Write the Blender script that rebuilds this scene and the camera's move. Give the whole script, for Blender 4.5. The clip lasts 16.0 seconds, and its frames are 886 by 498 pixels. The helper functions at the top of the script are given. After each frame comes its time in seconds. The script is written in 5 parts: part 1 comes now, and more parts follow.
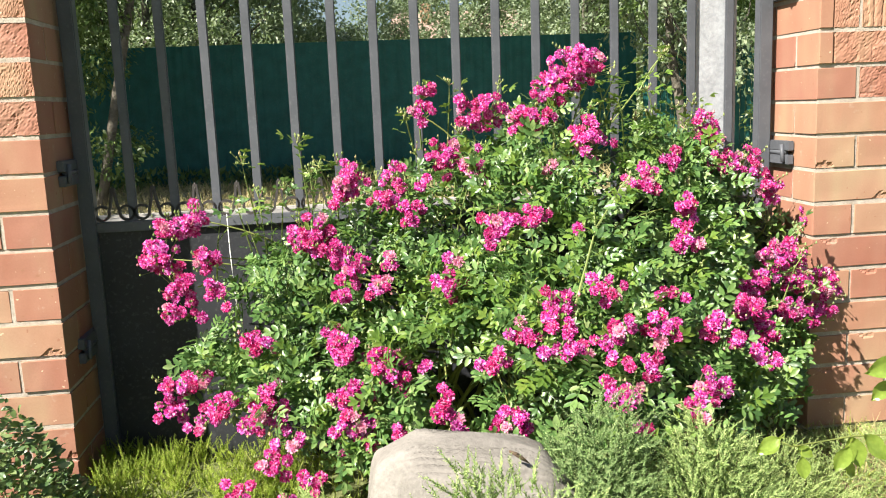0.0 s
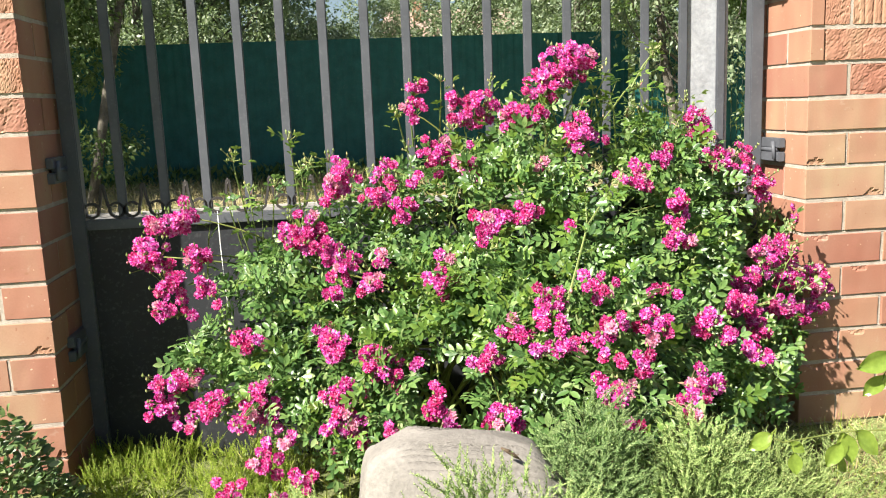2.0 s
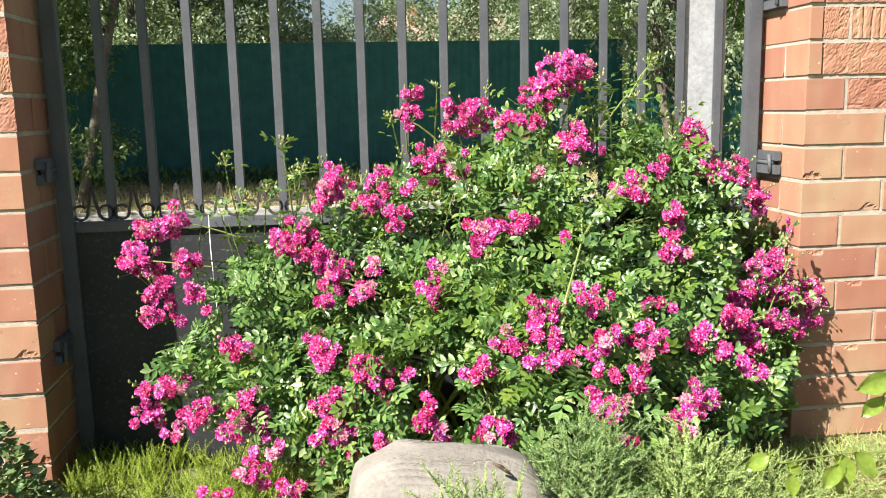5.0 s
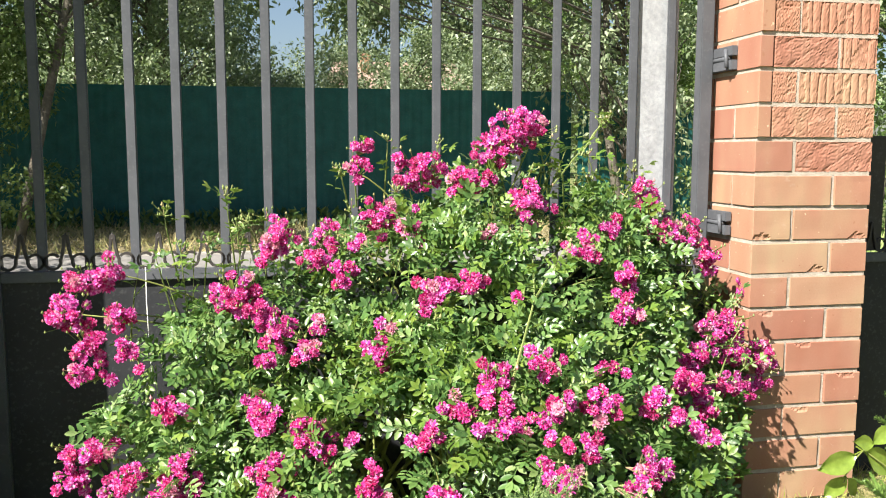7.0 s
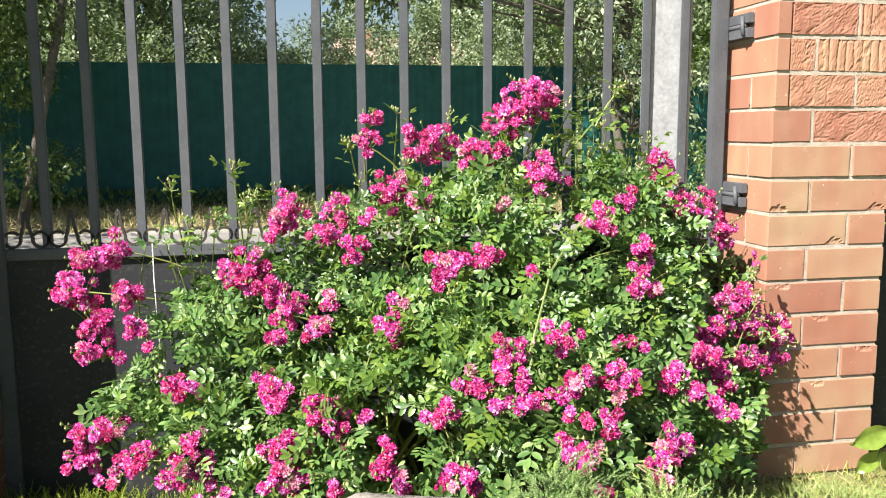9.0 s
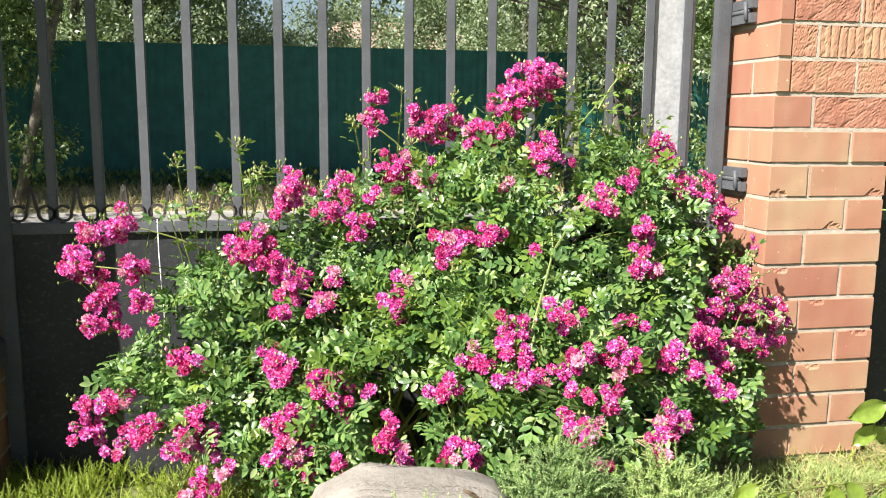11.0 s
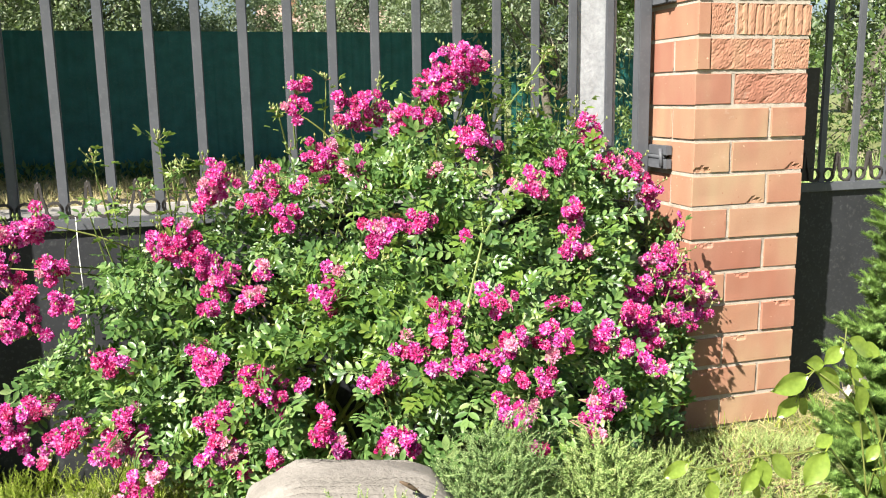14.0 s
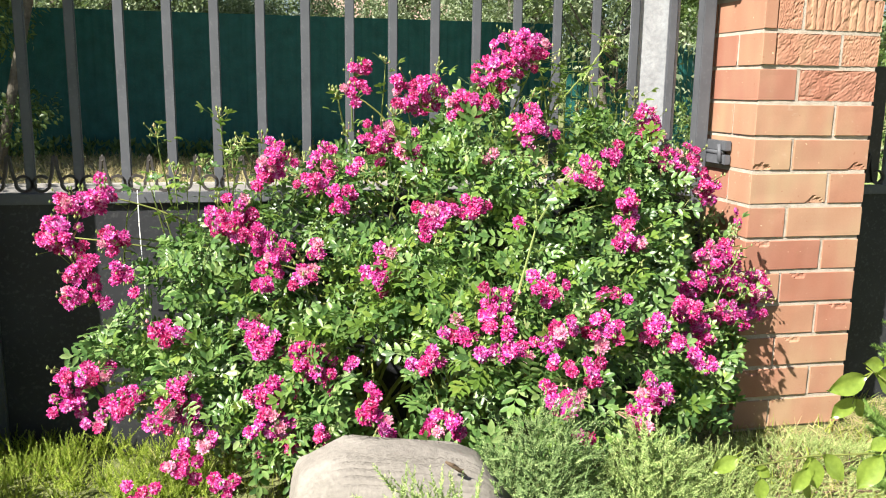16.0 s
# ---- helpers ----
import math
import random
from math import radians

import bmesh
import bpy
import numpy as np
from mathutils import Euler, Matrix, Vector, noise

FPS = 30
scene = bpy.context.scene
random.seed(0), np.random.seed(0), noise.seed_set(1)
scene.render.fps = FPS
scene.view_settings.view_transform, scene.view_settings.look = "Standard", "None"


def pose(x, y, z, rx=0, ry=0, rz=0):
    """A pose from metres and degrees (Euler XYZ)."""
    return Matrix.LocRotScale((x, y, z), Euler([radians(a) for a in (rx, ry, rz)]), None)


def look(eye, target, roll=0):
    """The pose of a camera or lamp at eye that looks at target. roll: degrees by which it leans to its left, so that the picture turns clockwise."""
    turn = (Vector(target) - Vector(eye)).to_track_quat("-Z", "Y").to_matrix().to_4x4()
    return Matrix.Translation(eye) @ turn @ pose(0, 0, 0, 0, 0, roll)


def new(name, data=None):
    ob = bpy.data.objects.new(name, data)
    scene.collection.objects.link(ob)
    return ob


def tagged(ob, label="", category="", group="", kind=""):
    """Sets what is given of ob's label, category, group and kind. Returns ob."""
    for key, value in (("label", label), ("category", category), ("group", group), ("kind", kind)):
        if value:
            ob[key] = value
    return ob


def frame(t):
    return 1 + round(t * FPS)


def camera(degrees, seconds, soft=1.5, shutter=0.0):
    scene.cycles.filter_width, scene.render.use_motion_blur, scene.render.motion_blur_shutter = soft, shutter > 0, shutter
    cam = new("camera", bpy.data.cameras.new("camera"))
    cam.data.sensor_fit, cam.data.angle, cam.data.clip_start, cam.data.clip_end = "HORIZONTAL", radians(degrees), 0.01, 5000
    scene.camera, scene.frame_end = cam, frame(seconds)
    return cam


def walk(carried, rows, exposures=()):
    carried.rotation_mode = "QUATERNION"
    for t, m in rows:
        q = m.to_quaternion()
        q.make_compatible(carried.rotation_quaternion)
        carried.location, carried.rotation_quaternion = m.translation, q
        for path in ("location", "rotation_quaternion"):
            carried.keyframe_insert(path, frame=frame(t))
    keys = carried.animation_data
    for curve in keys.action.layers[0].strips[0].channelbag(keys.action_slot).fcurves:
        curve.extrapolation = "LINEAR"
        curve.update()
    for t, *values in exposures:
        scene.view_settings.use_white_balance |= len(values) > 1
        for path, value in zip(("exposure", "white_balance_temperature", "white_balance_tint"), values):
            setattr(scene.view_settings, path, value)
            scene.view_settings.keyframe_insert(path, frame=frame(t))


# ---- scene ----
cam = camera(55.76, 16.0, 1.1)
PATH = [
    (0, (-1.359, -2.322, 1.025), (-1.146, -0.362, 0.688), -2.33),
    (0.5, (-1.364, -2.319, 1.019), (-1.157, -0.360, 0.675), -1.88),
    (1, (-1.368, -2.317, 1.019), (-1.130, -0.362, 0.668), -1.80),
    (1.5, (-1.364, -2.314, 1.022), (-1.136, -0.358, 0.671), -1.90),
    (2, (-1.357, -2.317, 1.020), (-1.126, -0.359, 0.679), -2.30),
    (2.5, (-1.350, -2.313, 1.019), (-1.106, -0.358, 0.674), -2.62),
    (3, (-1.359, -2.310, 1.019), (-1.123, -0.355, 0.667), -2.72),
    (3.5, (-1.360, -2.308, 1.019), (-1.116, -0.352, 0.679), -2.13),
    (5.8, (-1.357, -2.275, 1.031), (-1.081, -0.321, 0.708), -0.54),
    (6, (-1.356, -2.270, 1.027), (-1.064, -0.314, 0.727), -0.48),
    (6.5, (-1.350, -2.253, 1.043), (-1.041, -0.294, 0.786), -0.81),
    (7, (-1.349, -2.223, 1.049), (-0.973, -0.271, 0.824), 0.11),
    (7.5, (-1.360, -2.193, 1.049), (-0.955, -0.247, 0.829), 1.60),
    (8, (-1.358, -2.175, 1.054), (-0.933, -0.236, 0.813), 1.13),
    (8.5, (-1.360, -2.173, 1.059), (-0.979, -0.223, 0.829), -0.54),
    (9, (-1.364, -2.180, 1.035), (-0.997, -0.234, 0.757), -0.31),
    (9.2, (-1.361, -2.179, 1.030), (-0.984, -0.239, 0.720), -0.16),
    (11.5, (-1.398, -2.212, 1.020), (-1.032, -0.270, 0.710), 0.83),
    (12, (-1.405, -2.220, 1.026), (-1.082, -0.268, 0.735), 1.36),
    (12.5, (-1.409, -2.213, 1.023), (-1.048, -0.266, 0.740), 2.56),
    (13, (-1.400, -2.204, 1.032), (-1.007, -0.266, 0.733), 1.25),
    (13.5, (-1.378, -2.194, 1.034), (-0.896, -0.278, 0.720), -0.20),
    (14, (-1.369, -2.187, 1.029), (-0.848, -0.289, 0.676), -0.94),
    (14.5, (-1.362, -2.187, 1.024), (-0.846, -0.289, 0.657), -0.83),
    (15, (-1.363, -2.184, 1.016), (-0.843, -0.291, 0.631), 0.12),
    (15.5, (-1.378, -2.187, 1.014), (-0.917, -0.280, 0.625), 0.77),
    (16, (-1.384, -2.192, 1.019), (-0.972, -0.271, 0.643), 0.86),
]
walk(cam, [(t, look(eye, target, roll)) for t, eye, target, roll in PATH])

# ---- daylight ----
SUN_FROM = Vector((-0.806, -0.593, 1.0)).normalized()
world = bpy.data.worlds.new("sky")
scene.world = world
world.use_nodes = True
wn = world.node_tree.nodes
sky = wn.new("ShaderNodeTexSky")
sky.sky_type = "NISHITA"
sky.sun_disc = False
sky.sun_elevation = math.asin(SUN_FROM.z)
sky.sun_rotation = math.atan2(SUN_FROM.x, SUN_FROM.y)
sky.air_density, sky.dust_density, sky.ozone_density = 1.0, 1.6, 1.0
wn["Background"].inputs["Strength"].default_value = 0.040
world.node_tree.links.new(sky.outputs[0], wn["Background"].inputs["Color"])
lamp = bpy.data.lights.new("sun", "SUN")
lamp.energy, lamp.angle, lamp.color = 4.8, radians(0.55), (1.0, 0.94, 0.84)
scene.view_settings.exposure = 1.68
sun = new("sun", lamp)
sun.matrix_world = look(SUN_FROM * 30, (0, 0, 0))

# ---- materials ----
def material(name, base, rough=0.7, metal=0.0, spec=0.5):
    m = bpy.data.materials.new(name)
    m.use_nodes = True
    b = m.node_tree.nodes["Principled BSDF"]
    b.inputs["Base Color"].default_value = (*base, 1)
    b.inputs["Roughness"].default_value = rough
    b.inputs["Metallic"].default_value = metal
    b.inputs["Specular IOR Level"].default_value = spec
    return m, m.node_tree.nodes, m.node_tree.links, b


def ramp(nodes, stops):
    r = nodes.new("ShaderNodeValToRGB")
    e = r.color_ramp.elements
    while len(e) < len(stops):
        e.new(0.5)
    for i, (at, c) in enumerate(stops):
        e[i].position, e[i].color = at, (*c, 1)
    return r


def noise_node(nodes, links, coord, scale, detail=4.0, rough=0.6):
    n = nodes.new("ShaderNodeTexNoise")
    n.inputs["Scale"].default_value, n.inputs["Detail"].default_value, n.inputs["Roughness"].default_value = scale, detail, rough
    links.new(coord, n.inputs["Vector"])
    return n


def mixed(nodes, links, a, b, fac, mode="MIX"):
    x = nodes.new("ShaderNodeMix")
    x.data_type, x.blend_type = "RGBA", mode
    for sock, v in ((x.inputs[6], a), (x.inputs[7], b), (x.inputs[0], fac)):
        if isinstance(v, (int, float)):
            sock.default_value = v
        elif isinstance(v, tuple):
            sock.default_value = (*v, 1)
        else:
            links.new(v, sock)
    return x.outputs[2]


def bump(nodes, links, b, height, strength, dist):
    n = nodes.new("ShaderNodeBump")
    n.inputs["Strength"].default_value, n.inputs["Distance"].default_value = strength, dist
    links.new(height, n.inputs["Height"])
    links.new(n.outputs[0], b.inputs["Normal"])


def brick_material():
    m, n, l, b = material("fired_clay", (0.5, 0.2, 0.09), 0.8, 0, 0.3)
    co = n.new("ShaderNodeTexCoord").outputs["Object"]
    info = n.new("ShaderNodeObjectInfo")
    tone = ramp(n, [(0.0, (0.290, 0.136, 0.096)), (0.25, (0.312, 0.155, 0.105)), (0.5, (0.325, 0.168, 0.111)), (0.8, (0.333, 0.185, 0.120)), (1.0, (0.340, 0.207, 0.136))])
    l.new(info.outputs["Random"], tone.inputs[0])
    shift = n.new("ShaderNodeVectorMath")
    shift.operation = "ADD"
    l.new(co, shift.inputs[0])
    l.new(info.outputs["Location"], shift.inputs[1])
    # long soft clouds from the firing
    wide = n.new("ShaderNodeMapping")
    wide.inputs["Scale"].default_value = (1.0, 1.0, 0.35)
    l.new(shift.outputs[0], wide.inputs["Vector"])
    big = noise_node(n, l, wide.outputs[0], 9, 2, 0.45)
    fine = noise_node(n, l, shift.outputs[0], 210, 5, 0.7)
    bigr = ramp(n, [(0.3, (0.94, 0.84, 0.82)), (0.5, (1.0, 1.0, 1.0)), (0.66, (1.04, 1.20, 1.15))])
    l.new(big.outputs[0], bigr.inputs[0])
    c = mixed(n, l, tone.outputs[0], bigr.outputs[0], 1.0, "MULTIPLY")
    fr = ramp(n, [(0.3, (0.9, 0.88, 0.86)), (0.7, (1.05, 1.05, 1.05))])
    l.new(fine.outputs[0], fr.inputs[0])
    c = mixed(n, l, c, fr.outputs[0], 0.7, "MULTIPLY")
    # pale lime specks and small dark pits
    spots = ramp(n, [(0.75, (0, 0, 0)), (0.78, (0.8, 0.8, 0.8))])
    l.new(noise_node(n, l, shift.outputs[0], 75, 1).outputs[0], spots.inputs[0])
    c = mixed(n, l, c, (0.66, 0.46, 0.32), spots.outputs[0])
    pits = ramp(n, [(0.25, (1, 1, 1)), (0.275, (0, 0, 0))])
    l.new(noise_node(n, l, shift.outputs[0], 55, 1).outputs[0], pits.inputs[0])
    c = mixed(n, l, c, (0.27, 0.13, 0.08), pits.outputs[0])
    # mortar smears
    smear = ramp(n, [(0.62, (0, 0, 0)), (0.8, (0.4, 0.4, 0.4))])
    l.new(noise_node(n, l, shift.outputs[0], 22, 4, 0.7).outputs[0], smear.inputs[0])
    c = mixed(n, l, c, (0.50, 0.42, 0.34), smear.outputs[0])
    l.new(c, b.inputs["Base Color"])
    bump(n, l, b, fine.outputs[0], 0.25, 0.0012)
    return m


def speckled(name, dark, light, scale, rough=0.9, fine=120.0, strength=0.4, dist=0.004, spec=0.3):
    m, n, l, b = material(name, light, rough, 0, spec)
    co = n.new("ShaderNodeTexCoord").outputs["Object"]
    a = noise_node(n, l, co, scale, 5, 0.65)
    f = noise_node(n, l, co, fine, 4, 0.7)
    r = ramp(n, [(0.32, dark), (0.68, light)])
    l.new(a.outputs[0], r.inputs[0])
    fr = ramp(n, [(0.3, (0.72, 0.72, 0.72)), (0.7, (1.12, 1.12, 1.12))])
    l.new(f.outputs[0], fr.inputs[0])
    l.new(mixed(n, l, r.outputs[0], fr.outputs[0], 0.8, "MULTIPLY"), b.inputs["Base Color"])
    bump(n, l, b, f.outputs[0], strength, dist)
    return m


def leaf_material(name, stops, rough=0.45, through_light=0.28, glow=(0.28, 0.42, 0.08), spec=0.5):
    m, n, l, b = material(name, stops[0][1], rough, 0, spec)
    geo = n.new("ShaderNodeNewGeometry")
    r = ramp(n, stops)
    l.new(geo.outputs["Random Per Island"], r.inputs[0])
    co = n.new("ShaderNodeTexCoord").outputs["Object"]
    f = noise_node(n, l, co, 6, 2)
    fr = ramp(n, [(0.3, (0.75, 0.78, 0.7)), (0.7, (1.15, 1.12, 1.1))])
    l.new(f.outputs[0], fr.inputs[0])
    c = mixed(n, l, r.outputs[0], fr.outputs[0], 1.0, "MULTIPLY")
    l.new(c, b.inputs["Base Color"])
    t = n.new("ShaderNodeBsdfTranslucent")
    l.new(mixed(n, l, c, glow, 0.45), t.inputs["Color"])
    mix = n.new("ShaderNodeMixShader")
    mix.inputs[0].default_value = through_light
    l.new(b.outputs[0], mix.inputs[1])
    l.new(t.outputs[0], mix.inputs[2])
    l.new(mix.outputs[0], n["Material Output"].inputs["Surface"])
    return m


def petal_material():
    m, n, l, b = material("rose_petal", (0.7, 0.02, 0.2), 0.55, 0, 0.25)
    geo = n.new("ShaderNodeNewGeometry")
    info = n.new("ShaderNodeObjectInfo")
    r = ramp(n, [(0.0, (0.43, 0.010, 0.140)), (0.35, (0.59, 0.028, 0.27)), (0.7, (0.69, 0.095, 0.41)), (1.0, (0.78, 0.31, 0.58))])
    l.new(geo.outputs["Random Per Island"], r.inputs[0])
    hue = ramp(n, [(0.0, (0.82, 0.5, 0.5)), (0.22, (0.98, 0.8, 0.82)), (0.7, (1, 1.1, 1.08)), (1.0, (1.0, 1.9, 1.35))])
    l.new(info.outputs["Random"], hue.inputs[0])
    c = mixed(n, l, r.outputs[0], hue.outputs[0], 1.0, "MULTIPLY")
    # white eye at the foot of the petals, and pale streaks
    co = n.new("ShaderNodeTexCoord").outputs["Object"]
    far = n.new("ShaderNodeVectorMath")
    far.operation = "LENGTH"
    l.new(co, far.inputs[0])
    eye = ramp(n, [(0.30, (0.7, 0.7, 0.7)), (0.46, (0, 0, 0))])
    l.new(far.outputs["Value"], eye.inputs[0])
    c = mixed(n, l, c, (0.83, 0.60, 0.76), eye.outputs[0])
    streak = ramp(n, [(0.60, (0, 0, 0)), (0.67, (0.8, 0.8, 0.8))])
    l.new(noise_node(n, l, co, 3.2, 2, 0.5).outputs[0], streak.inputs[0])
    c = mixed(n, l, c, (0.82, 0.45, 0.72), streak.outputs[0])
    l.new(c, b.inputs["Base Color"])
    t = n.new("ShaderNodeBsdfTranslucent")
    l.new(c, t.inputs["Color"])
    mix = n.new("ShaderNodeMixShader")
    mix.inputs[0].default_value = 0.3
    l.new(b.outputs[0], mix.inputs[1])
    l.new(t.outputs[0], mix.inputs[2])
    l.new(mix.outputs[0], n["Material Output"].inputs["Surface"])
    return m


def paint_material(name, base, rough, streak=0.0):
    m, n, l, b = material(name, base, rough, 0, 0.2)
    co = n.new("ShaderNodeTexCoord").outputs["Object"]
    a = noise_node(n, l, co, 5, 4)
    f = noise_node(n, l, co, 90, 3)
    r = ramp(n, [(0.3, tuple(c * 0.78 for c in base)), (0.7, tuple(min(1, c * 1.2) for c in base))])
    l.new(a.outputs[0], r.inputs[0])
    dust = ramp(n, [(0.55, (0, 0, 0)), (0.8, (0.35, 0.35, 0.35))])
    l.new(f.outputs[0], dust.inputs[0])
    l.new(mixed(n, l, r.outputs[0], tuple(c * 0.6 + 0.12 for c in base), dust.outputs[0]), b.inputs["Base Color"])
    bump(n, l, b, f.outputs[0], 0.12, 0.001)
    return m


BRICK = brick_material()
MORTAR = speckled("lime_mortar", (0.33, 0.285, 0.235), (0.47, 0.42, 0.36), 30, 0.95, 260, 0.5, 0.003)
IRON = paint_material("dark_grey_metal_paint", (0.084, 0.089, 0.101), 0.42)
# Darker than IRON, for the scrolls and the plate on the far gate.
SCROLL_PAINT = paint_material("darker_iron_paint", (0.050, 0.045, 0.042), 0.55)
SHEET = paint_material("graphite_sheet_paint", (0.027, 0.0285, 0.0325), 0.5)
WHITEWASH = speckled("whitewashed_concrete", (0.29, 0.30, 0.32), (0.385, 0.40, 0.425), 9, 0.9, 70, 0.35, 0.004)
PLINTH = speckled("grey_concrete", (0.26, 0.25, 0.23), (0.40, 0.38, 0.35), 12)
STONE = speckled("pale_field_stone", (0.172, 0.158, 0.140), (0.262, 0.243, 0.218), 5, 0.9, 110, 0.6, 0.004)
SOIL = speckled("garden_soil", (0.09, 0.115, 0.04), (0.22, 0.235, 0.09), 3, 1.0, 40, 0.8, 0.02)
LITTER = speckled("dry_grass", (0.16, 0.14, 0.08), (0.34, 0.30, 0.19), 2, 1.0, 20, 0.8, 0.03)
ASPHALT = speckled("pale_asphalt", (0.165, 0.160, 0.155), (0.235, 0.225, 0.215), 2, 0.95, 60)
GREEN_SHEET = paint_material("green_profiled_sheet", (0.014, 0.090, 0.082), 0.5)
BARK = speckled("grey_bark", (0.06, 0.055, 0.042), (0.16, 0.145, 0.115), 9, 1.0, 40, 0.8, 0.02)
CANE = speckled("green_cane", (0.10, 0.13, 0.03), (0.20, 0.22, 0.06), 14, 0.6)
TWIG_BROWN = speckled("brown_twig", (0.07, 0.05, 0.035), (0.16, 0.11, 0.07), 20)
ROSE_LEAF = leaf_material("rose_leaf", [(0.0, (0.045, 0.100, 0.030)), (0.45, (0.093, 0.184, 0.053)), (0.8, (0.163, 0.266, 0.080)), (1.0, (0.25, 0.33, 0.14))], 0.36, 0.26, (0.22, 0.42, 0.08), 0.55)
YOUNG_LEAF = leaf_material("young_rose_leaf", [(0.0, (0.09, 0.17, 0.03)), (0.6, (0.15, 0.25, 0.045)), (1.0, (0.22, 0.30, 0.06))], 0.4, 0.35)
BUD = leaf_material("bud_green", [(0.0, (0.14, 0.20, 0.06)), (0.6, (0.25, 0.31, 0.10)), (0.85, (0.40, 0.38, 0.17)), (1.0, (0.60, 0.25, 0.30))], 0.6, 0.2)
PETAL = petal_material()
FADED = leaf_material("faded_petal", [(0.0, (0.64, 0.17, 0.36)), (0.5, (0.73, 0.34, 0.50)), (1.0, (0.68, 0.50, 0.50))], 0.7, 0.3, (0.8, 0.3, 0.4), 0.2)
JUNIPER = leaf_material("juniper_green", [(0.0, (0.105, 0.180, 0.066)), (0.5, (0.205, 0.310, 0.120)), (1.0, (0.38, 0.48, 0.22))], 0.6, 0.2, (0.25, 0.35, 0.1), 0.3)
JUNIPER_PALE = leaf_material("pale_juniper_green", [(0.0, (0.20, 0.30, 0.10)), (0.5, (0.35, 0.45, 0.165)), (1.0, (0.52, 0.58, 0.26))], 0.6, 0.25, (0.35, 0.4, 0.1), 0.3)
JUNIPER_MID = leaf_material("soft_juniper_green", [(0.0, (0.17, 0.27, 0.085)), (0.5, (0.31, 0.42, 0.155)), (1.0, (0.48, 0.56, 0.24))], 0.6, 0.22, (0.3, 0.38, 0.1), 0.3)
GRASS = leaf_material("meadow_grass", [(0.0, (0.14, 0.22, 0.028)), (0.5, (0.29, 0.39, 0.055)), (0.9, (0.41, 0.48, 0.11)), (1.0, (0.50, 0.46, 0.19))], 0.6, 0.38, (0.45, 0.55, 0.05), 0.3)
STRAW = leaf_material("straw", [(0.0, (0.28, 0.24, 0.12)), (0.6, (0.46, 0.39, 0.22)), (1.0, (0.22, 0.26, 0.08))], 0.8, 0.2, (0.5, 0.4, 0.2), 0.2)
TREE_LEAF = leaf_material("tree_leaf", [(0.0, (0.034, 0.072, 0.020)), (0.5, (0.080, 0.138, 0.036)), (1.0, (0.145, 0.205, 0.062))], 0.45, 0.3)
SILVER_LEAF = leaf_material("silvery_tree_leaf", [(0.0, (0.08, 0.125, 0.065)), (0.5, (0.17, 0.225, 0.13)), (1.0, (0.31, 0.36, 0.235))], 0.45, 0.3)
BROAD_LEAF = leaf_material("broad_leaf", [(0.0, (0.10, 0.18, 0.035)), (0.5, (0.19, 0.28, 0.05)), (1.0, (0.27, 0.34, 0.065))], 0.24, 0.34, (0.50, 0.60, 0.06))
DARK_LEAF = leaf_material("glossy_dark_leaf", [(0.0, (0.05, 0.095, 0.035)), (0.6, (0.11, 0.18, 0.06)), (1.0, (0.20, 0.26, 0.11))], 0.35, 0.2)
FIR = leaf_material("fir_needle", [(0.0, (0.075, 0.15, 0.035)), (0.6, (0.155, 0.265, 0.06)), (1.0, (0.26, 0.38, 0.11))], 0.5, 0.2)
ROOF = speckled("weathered_roof", (0.29, 0.19, 0.155), (0.40, 0.29, 0.245), 2, 0.9, 12)
PLASTER = speckled("house_plaster", (0.42, 0.38, 0.32), (0.55, 0.5, 0.44), 1.5)
TWINE = speckled("white_twine", (0.7, 0.7, 0.66), (0.85, 0.85, 0.82), 40)
WHITE_PETAL = leaf_material("pale_petal", [(0.0, (0.7, 0.55, 0.62)), (1.0, (0.85, 0.78, 0.8))], 0.6, 0.3, (0.8, 0.7, 0.7), 0.2)

# ---- tools ----


def mesh_of(name, verts, faces, mat, smooth=False):
    me = bpy.data.meshes.new(name)
    me.from_pydata([tuple(v) for v in verts], [], [tuple(f) for f in faces])
    me.materials.append(mat)
    if smooth:
        me.polygons.foreach_set("use_smooth", [True] * len(me.polygons))
    me.update()
    return me


def link(name, me, parent=None, label="", at=None):
    ob = new(name, me)
    if parent is not None:
        ob.parent = parent
    if at is not None:
        ob.matrix_basis = at
    if label:
        ob["label"] = label
    return ob


def bm_mesh(name, bm, mat, smooth=False):
    me = bpy.data.meshes.new(name)
    bm.to_mesh(me)
    bm.free()
    me.materials.append(mat)
    if smooth:
        me.polygons.foreach_set("use_smooth", [True] * len(me.polygons))
    return me


def part(name, bm, mat, parent, label="", smooth=False):
    return link(name, bm_mesh(name, bm, mat, smooth), parent, label)


def thing(name, at, label, category, group="", kind=""):
    ob = new(name)
    ob.empty_display_size = 0.05
    ob.matrix_basis = at
    return tagged(ob, label, category, group, kind)


def box_into(bm, x0, x1, y0, y1, z0, z1, bevel=0.0):
    b = bmesh.new()
    bmesh.ops.create_cube(b, size=1)
    for v in b.verts:
        v.co = ((x0 + x1) / 2 + v.co.x * (x1 - x0), (y0 + y1) / 2 + v.co.y * (y1 - y0), (z0 + z1) / 2 + v.co.z * (z1 - z0))
    if bevel:
        bmesh.ops.bevel(b, geom=b.edges[:], offset=bevel, segments=2, affect="EDGES")
    me = bpy.data.meshes.new("tmp")
    b.to_mesh(me)
    b.free()
    bm.from_mesh(me)
    bpy.data.meshes.remove(me)
    return bm


